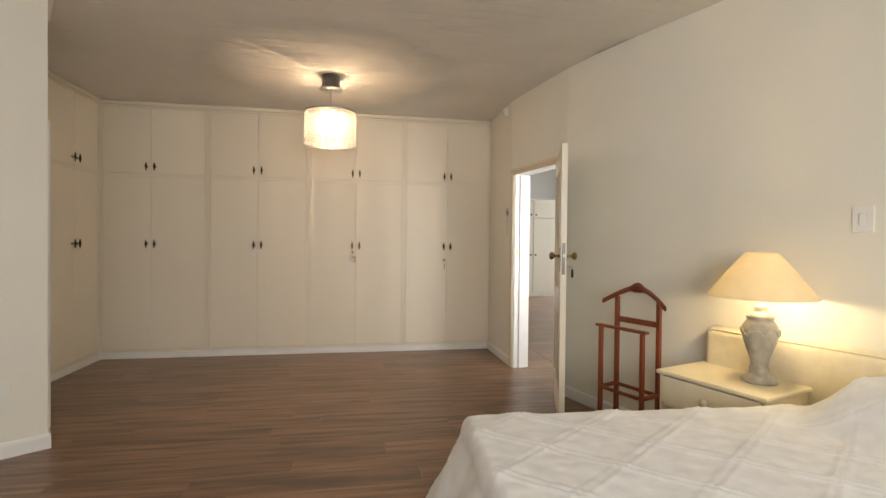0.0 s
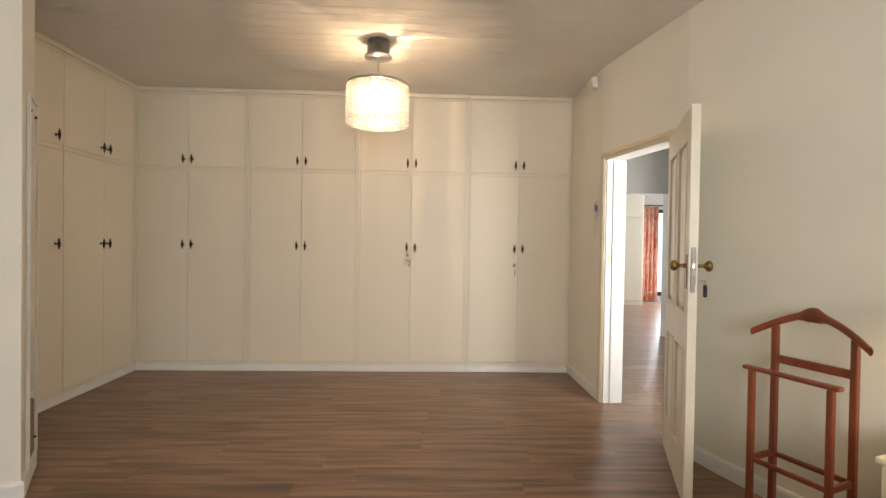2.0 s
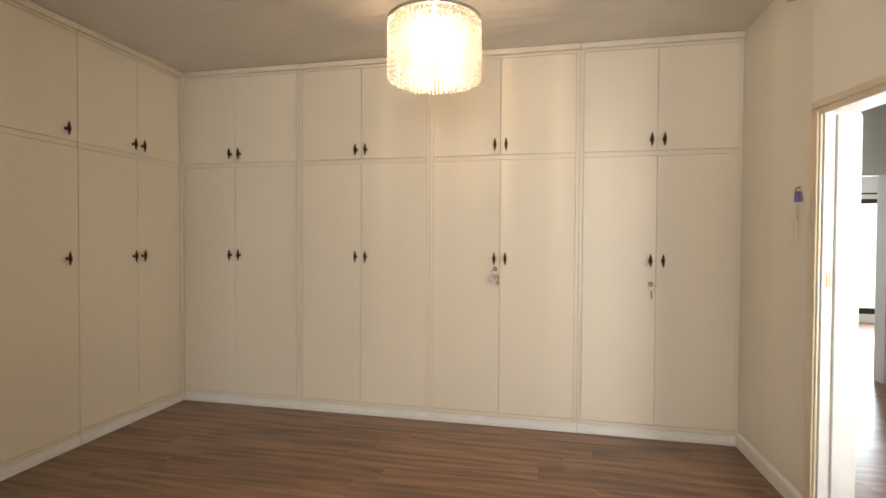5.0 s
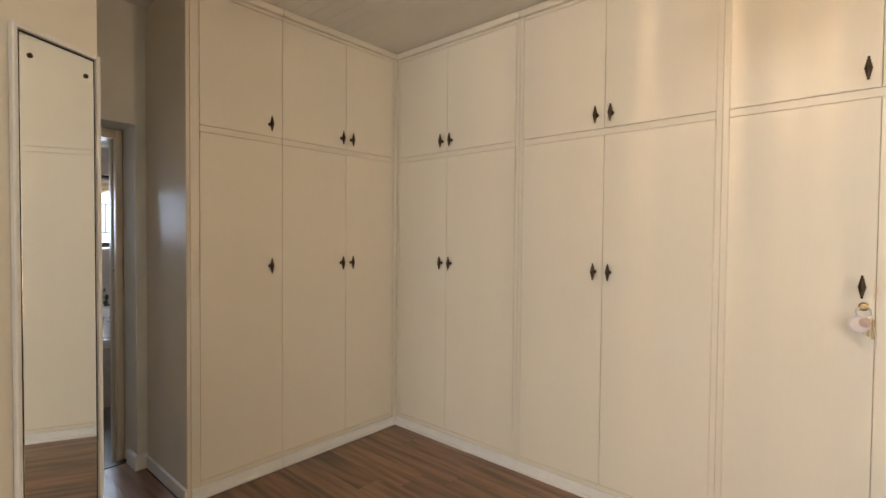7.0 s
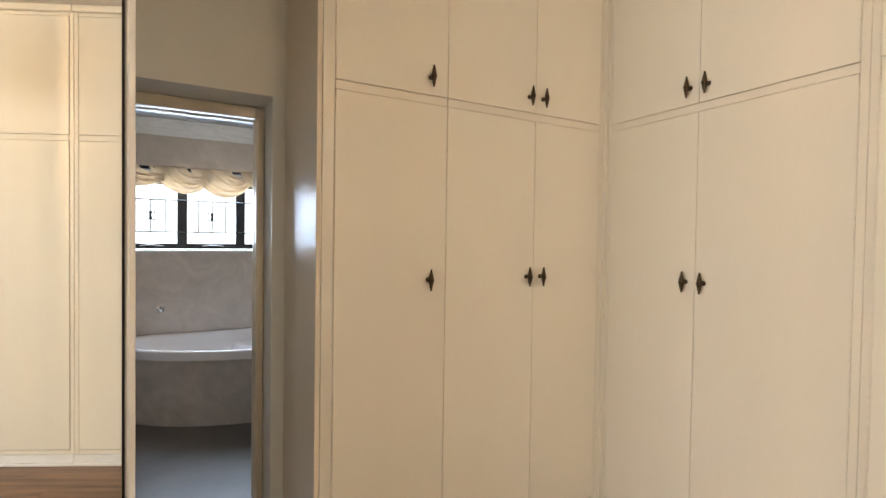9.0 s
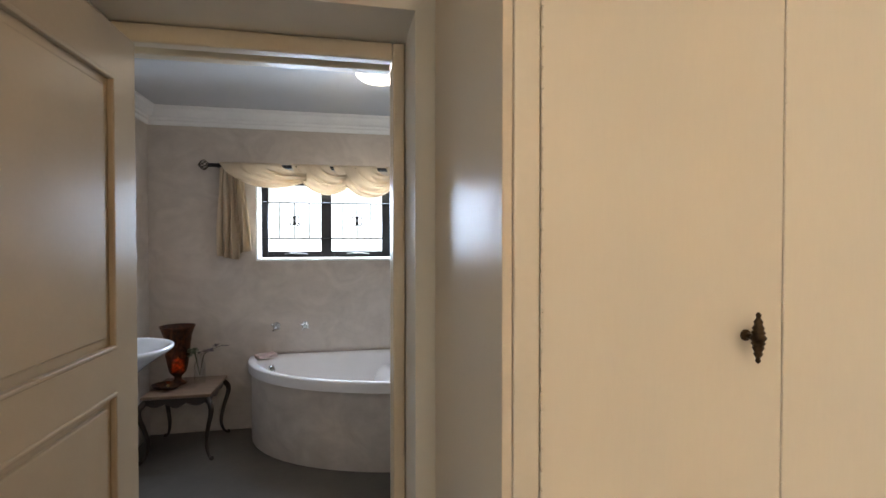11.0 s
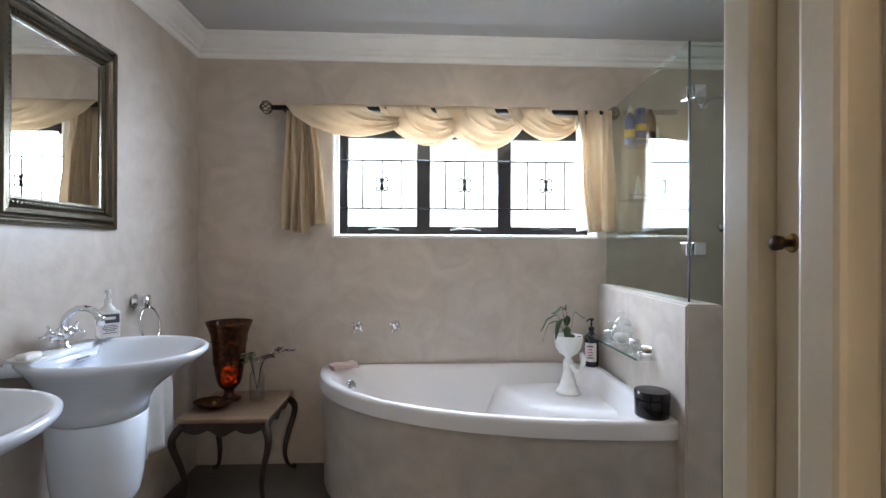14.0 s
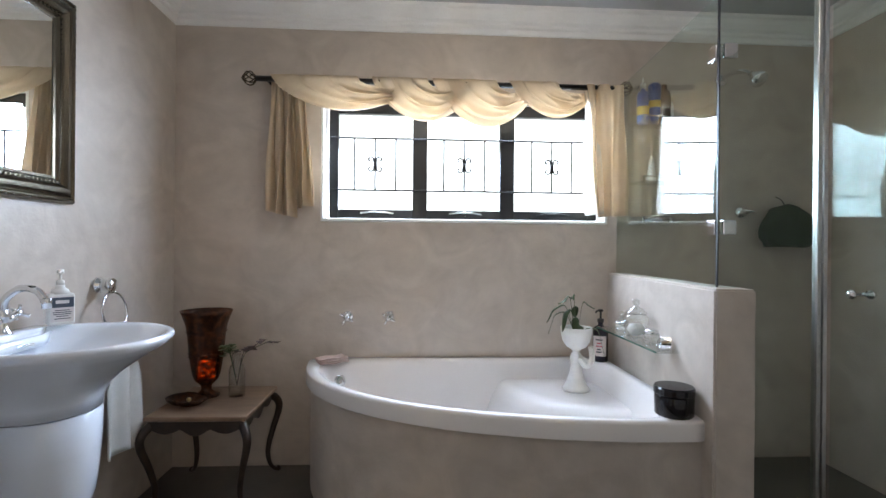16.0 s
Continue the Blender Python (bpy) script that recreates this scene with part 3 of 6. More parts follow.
units = [(-2.66, -1.555, -2.15), (-1.555, -0.44, -1.01), (-0.44, 0.69, 0.11), (0.69, 1.775, 1.225)]
tags = ["cream painted built-in cupboard beside the room corner", "cream painted built-in cupboard with tall double doors", "cream painted built-in cupboard, keys hanging in its lock", "cream painted built-in cupboard beside the white wall"]
for (a, b, c), tag in zip(units, tags):
    cupboard(tag, pose(a, FACE_Y, 0), b - a - 0.001, [0.028, c - a, b - a - 0.028], (0.026, 0.026), [1, -1])
# run along the west side, turned to look to +x
west = pose(FACE_X, 5.05, 0, 0, 0, 90)
cupboard("cream painted built-in cupboard with a single door at the passage", west, 0.545, [0.050, 0.5445], (0.048, 0.0004), [1])
cupboard("cream painted built-in corner cupboard with double doors", pose(FACE_X, 5.596, 0, 0, 0, 90), 0.960, [0.0005, 0.487, 0.918], (0.0004, 0.040), [1, -1])
tagged(part("corner_post", box(-2.70, -2.652, 6.545, 6.60, 0.0, CEILING - 0.003, 0.002), CARCASS), "cream painted filler post in the cupboard corner", "post", kind="structure")
tagged(part("cupboard_end_panel", box(-3.299, FACE_X - 0.001, 5.03, 5.049, 0.0, CEILING - 0.002, 0.002), SIDE), "glossy taupe end panel of the cupboard", "panel", kind="structure")
strip("baseboard", TRIM, [(-3.285, 5.03), (FACE_X, 5.03)], [(0, 0), (0.012, 0), (0.012, 0.07), (0, 0.075)], "white painted baseboard along the panel", out=-1)

# keys in the cupboard locks
def keyring(label, m, tagmat, n=3):
    top = thing("bunch_of_keys", label, "keys", m @ Matrix.Scale(1.45, 4))
    part("escutcheon", lathe([(0.012, 0), (0.012, 0.003), (0.008, 0.005)], 12, m=pose(0, 0, 0, 90)), BRASS, top)
    part("key_shaft", tube([(0, 0, 0), (0, -0.02, 0)], 0.003, 6), STEEL, top)
    ring = [(0.016 * math.sin(a), -0.022, -0.014 + 0.016 * math.cos(a)) for a in [k * math.pi / 8 for k in range(17)]]
    part("ring", tube(ring, 0.0018, 6), STEEL, top)
    if tagmat:
        part("tag", lathe([(0.018, 0), (0.024, 0.002), (0.024, 0.007), (0.018, 0.009), (0, 0.0092)], 20, m=pose(-0.010, -0.022, -0.048, 90)), tagmat, top, "round pale tag")
        part("tag", lathe([(0.010, 0), (0.013, 0.002), (0.013, 0.006), (0, 0.008)], 16, m=pose(0.004, -0.030, -0.040, 90)), PINKCLOTH, top, "small pink tag")
        part("cord", tube(smooth_line([(0.006, -0.024, -0.03), (0.022, -0.026, -0.055), (0.026, -0.024, -0.09), (0.024, -0.022, -0.115)], 4), 0.0022, 6), tagmat, top)
    for k in range(n):
        part("key", box(-0.003 + k * 0.010, 0.003 + k * 0.010, -0.022 - k * 0.003, -0.020 - k * 0.003, -0.072 - 0.006 * k, -0.03, 0.0008, None, 1), BRASS, top)
    return top


keyring("bunch of keys with a pale tag in a cupboard lock", pose(0.075, FACE_Y - 0.005, 1.205), LABEL)
keyring("single key in a cupboard lock", pose(1.19, FACE_Y - 0.005, 1.115), None, 1)


# ---------------------------------------------------------------- doors and fixtures of the bedroom
def panel_door(name, label, m, width, height, panels, mat, thick=0.042, arch=False):
    """A panelled leaf: hinge edge at x = 0, leaf along +x, faces at y = 0 and -thick."""
    top = thing(name, label, "door", m)
    b = bmesh.new()
    t0, t1 = -thick, 0.0
    xs = sorted({0, width, *[p[0] for p in panels], *[p[1] for p in panels]})
    for a, c in zip(xs, xs[1:]):
        inside = sorted((p[2], p[3]) for p in panels if p[0] <= a + 1e-6 and p[1] >= c - 1e-6)
        z = 0.0
        for lo, hi in inside + [(height, height)]:
            if lo > z:
                box(a, c, t0, t1, z, lo, bm=b)
            z = hi
    bmesh.ops.remove_doubles(b, verts=list(b.verts), dist=1e-5)
    part("leaf", b, mat, top)
    for x0, x1, z0, z1 in panels:
        pb = box(x0 - 0.002, x1 + 0.002, t0 + 0.014, t1 - 0.014, z0 - 0.002, z1 + 0.002)
        box(x0 + 0.035, x1 - 0.035, t0 + 0.006, t1 - 0.006, z0 + 0.035, z1 - 0.035, 0.007, pb, 2)
        p = part("panel", pb, mat, top)
        mould = bmesh.new()
        for y, s in ((t1, 1), (t0, -1)):
            for a, c, e, f in ((x0, x0 + 0.013, z0, z1), (x1 - 0.013, x1, z0, z1), (x0, x1, z0, z0 + 0.013), (x0, x1, z1 - 0.013, z1)):
                lo, hi = sorted((y - s * 0.014, y + s * 0.004))
                box(a, c, lo, hi, e, f, 0.004, mould, 2)
        part("moulding", mould, mat, p)
    return top


def door_knobs(top, x, z, thick, long_plate=True):
    for s, y in ((1, 0.0), (-1, -thick)):
        plate = part("knob_plate", box(x - 0.02, x + 0.02, min(y, y + s * 0.004), max(y, y + s * 0.004), z - 0.12, z + 0.06, 0.0015, None, 1), BRASS, top, "aged brass lock plate")
        kn = lathe([(0.012, 0.0), (0.012, 0.012), (0.009, 0.018), (0.009, 0.034), (0.016, 0.040), (0.027, 0.050), (0.029, 0.060), (0.024, 0.070), (0.010, 0.076), (0.0, 0.077)], 20, m=pose(x, y + s * 0.003, z, -90 * s))
        part("knob", kn, BRASS, top, "round aged brass knob", True)


P = [(0.10, 0.375, 0.22, 0.80), (0.455, 0.73, 0.22, 0.80), (0.10, 0.375, 0.98, 1.90), (0.455, 0.73, 0.98, 1.90)]
leaf_dir = Vector((1.628, 3.955)) - Vector((1.922, 4.755))
ang = math.degrees(math.atan2(leaf_dir.y, leaf_dir.x))
bed_door = panel_door("bedroom_door", "cream painted four-panel wooden door standing wide open", pose(1.922, 4.755, 0.008, 0, 0, ang), 0.83, 2.054, P, DOORPAINT)
door_knobs(bed_door, 0.775, 1.235, 0.042)
part("lock_face", box(0.8305, 0.8335, -0.033, -0.009, 1.10, 1.33, 0.001, None, 1), LOCKSTEEL, bed_door, "bright steel lock face on the door edge")
part("latch_bolt", box(0.8335, 0.842, -0.028, -0.014, 1.225, 1.25, 0.002, None, 1), STEEL, bed_door)
part("hinge", lathe([(0.007, -0.05), (0.007, 0.05)], 10, m=pose(0.0, 0.004, 0.3)), BRASS, bed_door)
part("hinge", lathe([(0.007, -0.05), (0.007, 0.05)], 10, m=pose(0.0, 0.004, 1.75)), BRASS, bed_door)
kx = bed_door.matrix_world @ Vector((0.775, 0.012, 1.160))
keys = thing("door_key", "key with a black tag hanging in the door lock", "key", pose(kx.x, kx.y, kx.z, 0, 0, ang + 180))
part("key_shaft", tube([(0, 0.012, 0), (0, -0.03, 0)], 0.003, 8), STEEL, keys)
part("key_ring", tube([(0.012 * math.sin(a), -0.032, -0.010 + 0.012 * math.cos(a)) for a in [k * math.pi / 8 for k in range(17)]], 0.0016, 6), STEEL, keys)
part("tag", box(-0.013, 0.013, -0.042, -0.026, -0.085, -0.022, 0.005), BLACK, keys, "black plastic key tag")

# lining and architrave of the bedroom doorway, in the doorway's own frame (x along the wall from the hinge side)
dm = math.degrees(math.atan2(d.y, d.x))
frame_m = pose(HINGE.x, HINGE.y, 0, 0, 0, dm)
W = doorway_len
door_1 = thing("door_frame_bedroom", "cream painted wooden door frame with a moulded architrave", "door frame", frame_m, kind="structure")
lin = bmesh.new()
box(-0.001, 0.022, -0.165, 0.004, 0, 2.069, 0.002, lin, 1)
box(W - 0.022, W + 0.001, -0.165, 0.004, 0, 2.069, 0.002, lin, 1)
box(0.022, W - 0.022, -0.165, 0.004, 2.0645, 2.0695, 0.001, lin, 1)
box(W - 0.036, W - 0.022, -0.165, -0.05, 0, 2.05, 0.002, lin, 1)
part("lining", lin, TRIM, door_1, "white painted door lining")
for nm, a, c, e, f in (("architrave", W - 0.012, W + 0.058, 0, 2.058), ("architrave", -0.058, 0.012, 0, 2.058), ("architrave", -0.058, W + 0.058, 2.0582, 2.128)):
    ab = box(a, c, 0.0045, 0.018, e, f, 0.003)
    if f - e > 1:
        box(a + (0.008 if a > 0.4 else 0.040), c - (0.040 if a > 0.4 else 0.008), 0.018, 0.028, e, f - 0.012 + 0.03, 0.005, ab)
    else:
        box(a + 0.012, c - 0.012, 0.018, 0.028, e + 0.03, f - 0.006, 0.005, ab)
    part(nm, ab, FRAMEPAINT, door_1)
part("strike_plate", box(W - 0.0245, W - 0.022, -0.034, -0.016, 1.20, 1.275, 0.001, None, 1), BRASS, door_1, "dark metal strike plate")

# alarm sensor high on the wall
pir = thing("motion_sensor_box", "small white plastic alarm sensor high on the wall", "sensor", pose(1.774, 5.85, 2.785, 0, 0, 90))
part("body", box(-0.035, 0.035, 0.004, 0.055, -0.05, 0.05, 0.012, None, 3), PLASTIC, pir)
part("lens_window", box(-0.024, 0.024, 0.050, 0.060, -0.03, 0.012, 0.008, None, 3), LABEL, pir)
part("mount", box(-0.018, 0.018, 0, 0.006, -0.03, 0.03, 0.002, None, 1), PLASTIC, pir)
# key on its hook
hook = thing("hanging_key", "key with a purple tag hanging from a wall hook", "key", pose(1.773, 5.80, 1.70, 0, 0, 90) @ Matrix.Scale(1.35, 4))
part("tag", box(-0.02, 0.02, 0.006, 0.014, -0.045, -0.005, 0.006), PURPLE, hook, "purple plastic key tag")
part("key", box(-0.006, 0.006, 0.007, 0.011, -0.115, -0.046, 0.002, None, 1), STEEL, hook)
part("hook", tube([(0, 0, 0.012), (0, 0.012, 0.010), (0, 0.018, 0.0), (0, 0.012, -0.008)], 0.0025, 6), BRASS, hook)
plate = thing("wall_plate", "small square white switch plate by the door", "switch", pose(1.774, 5.86, 1.48, 0, 0, 90))
part("plate", box(-0.035, 0.035, 0.0, 0.008, -0.055, 0.055, 0.003), WALL, plate)
part("rocker", box(-0.012, 0.012, 0.008, 0.012, -0.02, 0.02, 0.002), PLASTIC, plate)
sw = thing("light_switch", "white plastic light switch plate above the bedside", "switch", pose(2.632, 2.70, 1.47, 0, 0, 108))
part("plate", box(-0.045, 0.045, 0.0, 0.010, -0.065, 0.065, 0.004), PLASTIC, sw)
part("rocker", box(-0.016, 0.016, 0.010, 0.015, -0.03, 0.03, 0.003), PLASTIC, sw)
so = CORNER + BACK * 0.235
sk = thing("wall_socket", "white plastic wall socket low on the wall", "socket", pose(so.x, so.y, 0.42, 0, 0, math.degrees(math.atan2(BACK.y, BACK.x))))
part("plate", box(-0.05, 0.05, 0.0, 0.010, -0.04, 0.04, 0.004), PLASTIC, sk)
part("rocker", box(0.01, 0.03, 0.010, 0.014, -0.012, 0.012, 0.002), PLASTIC, sk)

# long wall mirror on the slanted stub; its own x runs along the stub, y out of the wall
ma = math.degrees(math.atan2(-ALONG.y, -ALONG.x))
mo = CORNER + ALONG * 0.432
mirror = thing("wall_mirror", "tall narrow wall mirror in a thin cream frame", "mirror", pose(mo.x, mo.y, 0.085, 0, 0, ma))
MW, MH = 0.303, 2.02
fr = bmesh.new()
for a, c, e, f in ((0, 0.016, 0, MH), (MW - 0.016, MW, 0, MH), (0.016, MW - 0.016, 0, 0.016), (0.016, MW - 0.016, MH - 0.016, MH)):
    box(a, c, 0.0, 0.020, e, f, 0.003, fr, 1)
part("frame", fr, TRIM, mirror)
part("backing", box(0.0165, MW - 0.0165, 0.001, 0.008, 0.0165, MH - 0.0165), BLACK, mirror)
part("glass", box(0.024, MW - 0.024, 0.009, 0.013, 0.024, MH - 0.024, 0.001, None, 1), MIRROR, mirror)
for x in (0.055, MW - 0.055):
    for z in (0.10, MH - 0.085):
        part("mirror_screw", lathe([(0.008, 0.0), (0.008, 0.003), (0.005, 0.006), (0, 0.007)], 12, m=pose(x, 0.0132, z, -90)), BRONZE, mirror, smooth=True)

# ---------------------------------------------------------------- pendant lamp
PX, PY = -0.12, 5.30
pend = thing("pendant_lamp", "round crystal pendant lamp with bead strands, lit", "lamp", pose(PX, PY, 0))
part("canopy", lathe([(0.085, 2.868), (0.085, 2.755), (0.104, 2.752), (0.104, 2.742), (0, 2.740)], 40), STEEL, pend, "brushed steel ceiling canopy", True)
# unseen net, added so that the bulb throws radial streaks on the ceiling
net = bmesh.new()
for k in range(44):
    a = 2 * math.pi * k / 44 + 0.05 * math.sin(k * 7.0)
    r0, r1 = 0.024 + 0.060 * (k * 0.618 % 1), 0.232
    prof = [(0.0016, 0.0)]
    steps = 7 - k % 3
    for j in range(steps):
        z0, h = (r1 - r0) * j / steps, (r1 - r0) / steps
        prof += [(0.0016, z0 + 0.1 * h), (0.0070, z0 + 0.4 * h), (0.0070, z0 + 0.6 * h), (0.0016, z0 + 0.9 * h)]
    lathe(prof, 6, cap=False, bm=net, m=pose(r0 * math.cos(a), r0 * math.sin(a), 2.527, 0, 90, math.degrees(a)))
part("streak_net", net, STREAKNET, pend, "added net of radiating beads that throws streaks on the ceiling")
# small disc added to block the bulb's light straight up
part("light_stop", lathe([(0.0, 2.500), (0.010, 2.503), (0.012, 2.512), (0.010, 2.519), (0.0, 2.520)], 24), STEEL, pend, "small steel disc added over the bulb to block its light", True)
part("cable", tube([(0, 0, 2.742), (0, 0, 2.520)], 0.003, 6), STEEL, pend)
R = 0.235
ringb = lathe([(R - 0.003, 2.518), (R + 0.006, 2.518), (R + 0.006, 2.534), (R - 0.003, 2.534), (R - 0.003, 2.518)], 64, cap=False)
for r in (0.17, 0.105):
    lathe([(r - 0.0015, 2.521), (r + 0.0015, 2.521), (r + 0.0015, 2.525), (r - 0.0015, 2.525), (r - 0.0015, 2.521)], 48, cap=False, bm=ringb)
for k in range(4):
    a = math.pi * k / 4 + 0.2
    tube([(R * math.cos(a), R * math.sin(a), 2.525), (-R * math.cos(a), -R * math.sin(a), 2.525)], 0.003, 6, ringb)
part("ring", ringb, STEEL, pend, "chromed ring that carries the strands")
for k in range(3):
    a = 2 * math.pi * k / 3 + 0.4
    bulb = part("bulb", lathe([(0.0, 2.325), (0.026, 2.335), (0.040, 2.365), (0.036, 2.405), (0.018, 2.445), (0.014, 2.50), (0, 2.502)], 16, m=pose(0.055 * math.cos(a), 0.055 * math.sin(a), 0)), BULB, pend, "glowing warm white bulb", True)
    bulb.visible_shadow = False


def strand(length, beads, r=0.0078):
    prof = []
    for k in range(beads):
        z = -length * k / beads
        h = length / beads
        prof += [(0.0022, z - 0.04 * h), (r, z - 0.3 * h), (r, z - 0.7 * h), (0.0022, z - 0.96 * h)]
    prof.append((0.0, -length))
    b = lathe(prof, 6, cap=False)
    me = bpy.data.meshes.new("bead_strand")
    b.to_mesh(me)
    b.free()
    me.materials.append(CRYSTAL)
    return me


for r, n, length in ((R - 0.002, 72, 0.285), (0.17, 44, 0.300), (0.105, 26, 0.312)):
    me = strand(length, 12)
    for k in range(n):
        a = 2 * math.pi * k / n
        ob = new("bead_strand", me)
        ob.parent = pend
        ob.matrix_local = pose(r * math.cos(a), r * math.sin(a), 2.519 + 0.004 * math.sin(k * 5.0), 0, 0, k * 37)

# ---------------------------------------------------------------- valet stand
vm = pose(2.085, 3.785, 0, 0, 0, -69)
valet = thing("valet_stand", "polished red-brown wooden valet stand against the wall", "valet stand", vm)
for x in (-0.17, 0.17):
    part("tall_post", box(x - 0.014, x + 0.014, -0.016, 0.016, 0.04, 0.955, 0.005), WOOD_RED, valet)
    part("front_post", box(x - 0.013, x + 0.013, -0.186, -0.156, 0.04, 0.745, 0.005), WOOD_RED, valet)
    foot = tube(smooth_line([(x, 0.045, 0.018), (x, 0.0, 0.03), (x, -0.09, 0.05), (x, -0.17, 0.03), (x, -0.225, 0.018)], 4), [0.018] * 17, 10, flat=0.8)
    part("foot", foot, WOOD_RED, valet, smooth=True)
    part("side_rail", box(x - 0.009, x + 0.009, -0.157, -0.015, 0.30, 0.33, 0.004), WOOD_RED, valet)


def hanger_shape(u, v):
    x = -0.25 + 0.5 * u
    arch = 0.115 * (1 - abs(2 * u - 1) ** 1.5)
    half = 0.019 + 0.017 * math.exp(-((u - 0.5) / 0.085) ** 4)
    a = 2 * math.pi * v
    return (x, -0.028 * abs(2 * u - 1) ** 2 * 2 + 0.018 * math.cos(a), 0.915 + arch + half * math.sin(a))


part("hanger", sheet(24, 12, hanger_shape), WOOD_RED, valet, "shaped wooden coat hanger", True)
part("trouser_bar", box(-0.21, 0.21, -0.192, -0.150, 0.745, 0.765, 0.008), WOOD_RED, valet)
part("back_rail", box(-0.16, 0.16, -0.012, 0.012, 0.77, 0.81, 0.006), WOOD_RED, valet)
part("low_rail", box(-0.16, 0.16, -0.010, 0.010, 0.30, 0.325, 0.005), WOOD_RED, valet)
part("low_rail", box(-0.16, 0.16, -0.180, -0.162, 0.30, 0.325, 0.005), WOOD_RED, valet)

# ---------------------------------------------------------------- bedside table, lamp, bed
nm_ = pose(1.90, 3.25, 0, 0, 0, -72)
night = thing("bedside_table", "cream painted bedside table with one drawer", "bedside table", nm_)
part("top", box(-0.015, 0.60, -0.018, 0.43, 0.578, 0.602, 0.008), NIGHT, night)
tb = bmesh.new()
box(0.0, 0.02, 0, 0.42, 0.0, 0.577, 0.003, tb, 1)
box(0.565, 0.585, 0, 0.42, 0.0, 0.577, 0.003, tb, 1)
box(0.021, 0.564, 0.40, 0.42, 0.05, 0.577, bm=tb)
box(0.021, 0.564, 0.012, 0.40, 0.395, 0.41, bm=tb)
box(0.021, 0.564, 0.012, 0.40, 0.06, 0.08, bm=tb)
part("carcass", tb, NIGHT, night)
dr = part("drawer", box(0.022, 0.563, -0.008, 0.35, 0.415, 0.570, 0.004), NIGHT, night)
part("knob", lathe([(0.010, 0), (0.010, 0.008), (0.022, 0.018), (0.024, 0.026), (0.018, 0.033), (0, 0.036)], 20, m=pose(0.292, -0.008, 0.49, 90)), NIGHT, dr, "round painted knob", True)

LX, LY = 2.275, 2.937
lampb = thing("table_lamp", "glazed grey urn table lamp with a cream shade, lit", "table lamp", pose(LX, LY, 0.602))


def ribs(a, r, z):
    return r * (1 + (0.05 * abs(math.sin(a * 4)) if 0.13 < z < 0.33 else 0.0))


part("urn", lathe([(r * 0.80, z) for r, z in [(0.105, 0.0), (0.110, 0.012), (0.098, 0.028), (0.072, 0.04), (0.058, 0.055), (0.060, 0.075), (0.052, 0.09), (0.056, 0.12), (0.075, 0.17), (0.094, 0.22), (0.106, 0.265), (0.102, 0.30), (0.082, 0.325), (0.076, 0.335), (0.084, 0.345), (0.080, 0.36), (0.055, 0.372), (0.040, 0.385), (0.042, 0.40), (0.030, 0.415), (0.012, 0.43), (0.012, 0.46)]], 48, squash=ribs), STONEWARE, lampb, "ribbed grey glazed urn", True)
hoops = bmesh.new()
for k in range(6):
    a = k * math.pi / 3
    pts = [(0.086 * math.cos(a + s * 0.32), 0.086 * math.sin(a + s * 0.32), 0.285 - 0.03 * (1 - s * s)) for s in (-1, -0.6, -0.2, 0.2, 0.6, 1)]
    tube(pts, 0.007, 6, hoops)
part("garland", hoops, STONEWARE, lampb, smooth=True)
part("fitting", lathe([(0.014, 0.46), (0.018, 0.47), (0.018, 0.52), (0, 0.522)], 16), BRASS, lampb, smooth=True)
sh = lathe([(0.252, 0.455), (0.254, 0.461), (0.162, 0.587), (0.080, 0.690), (0.077, 0.694)], 48, cap=False)
bmesh.ops.solidify(sh, geom=list(sh.faces), thickness=0.003)
part("shade", sh, SHADE, lampb, "cone-shaped cream fabric lampshade", True)
lb = part("bulb", lathe([(0, 0.50), (0.028, 0.515), (0.03, 0.54), (0.012, 0.565), (0, 0.57)], 16, m=pose(0, 0, -0.03)), OPAL, lampb, smooth=True)
lb.visible_shadow = False

# headboard along the wall
hb = thing("headboard", "cream upholstered headboard against the wall", "headboard", pose(2.40, 3.36, 0, 0, 0, -72))
part("cushion", box(-0.05, 1.75, -0.115, -0.005, 0.28, 0.83, 0.052, None, 6), PILLOW, hb, smooth=True)
part("piping", tube([(-0.02, -0.102, 0.30), (-0.02, -0.104, 0.79), (0.01, -0.104, 0.815), (1.69, -0.104, 0.815), (1.72, -0.104, 0.79), (1.72, -0.102, 0.30)], 0.006, 8), PILLOW, hb)
for fx in (0.25, 1.5):
    part("support", box(fx, fx + 0.06, -0.06, -0.03, 0.0, 0.30, 0.004), WOOD_DARK, hb)

bed = thing("double_bed", "double bed with a white quilted cotton bedspread", "bed", pose(0.62, 2.657, 0, 0, 0, -3.5))
BL, BW, BT = 1.92, 1.55, 0.60


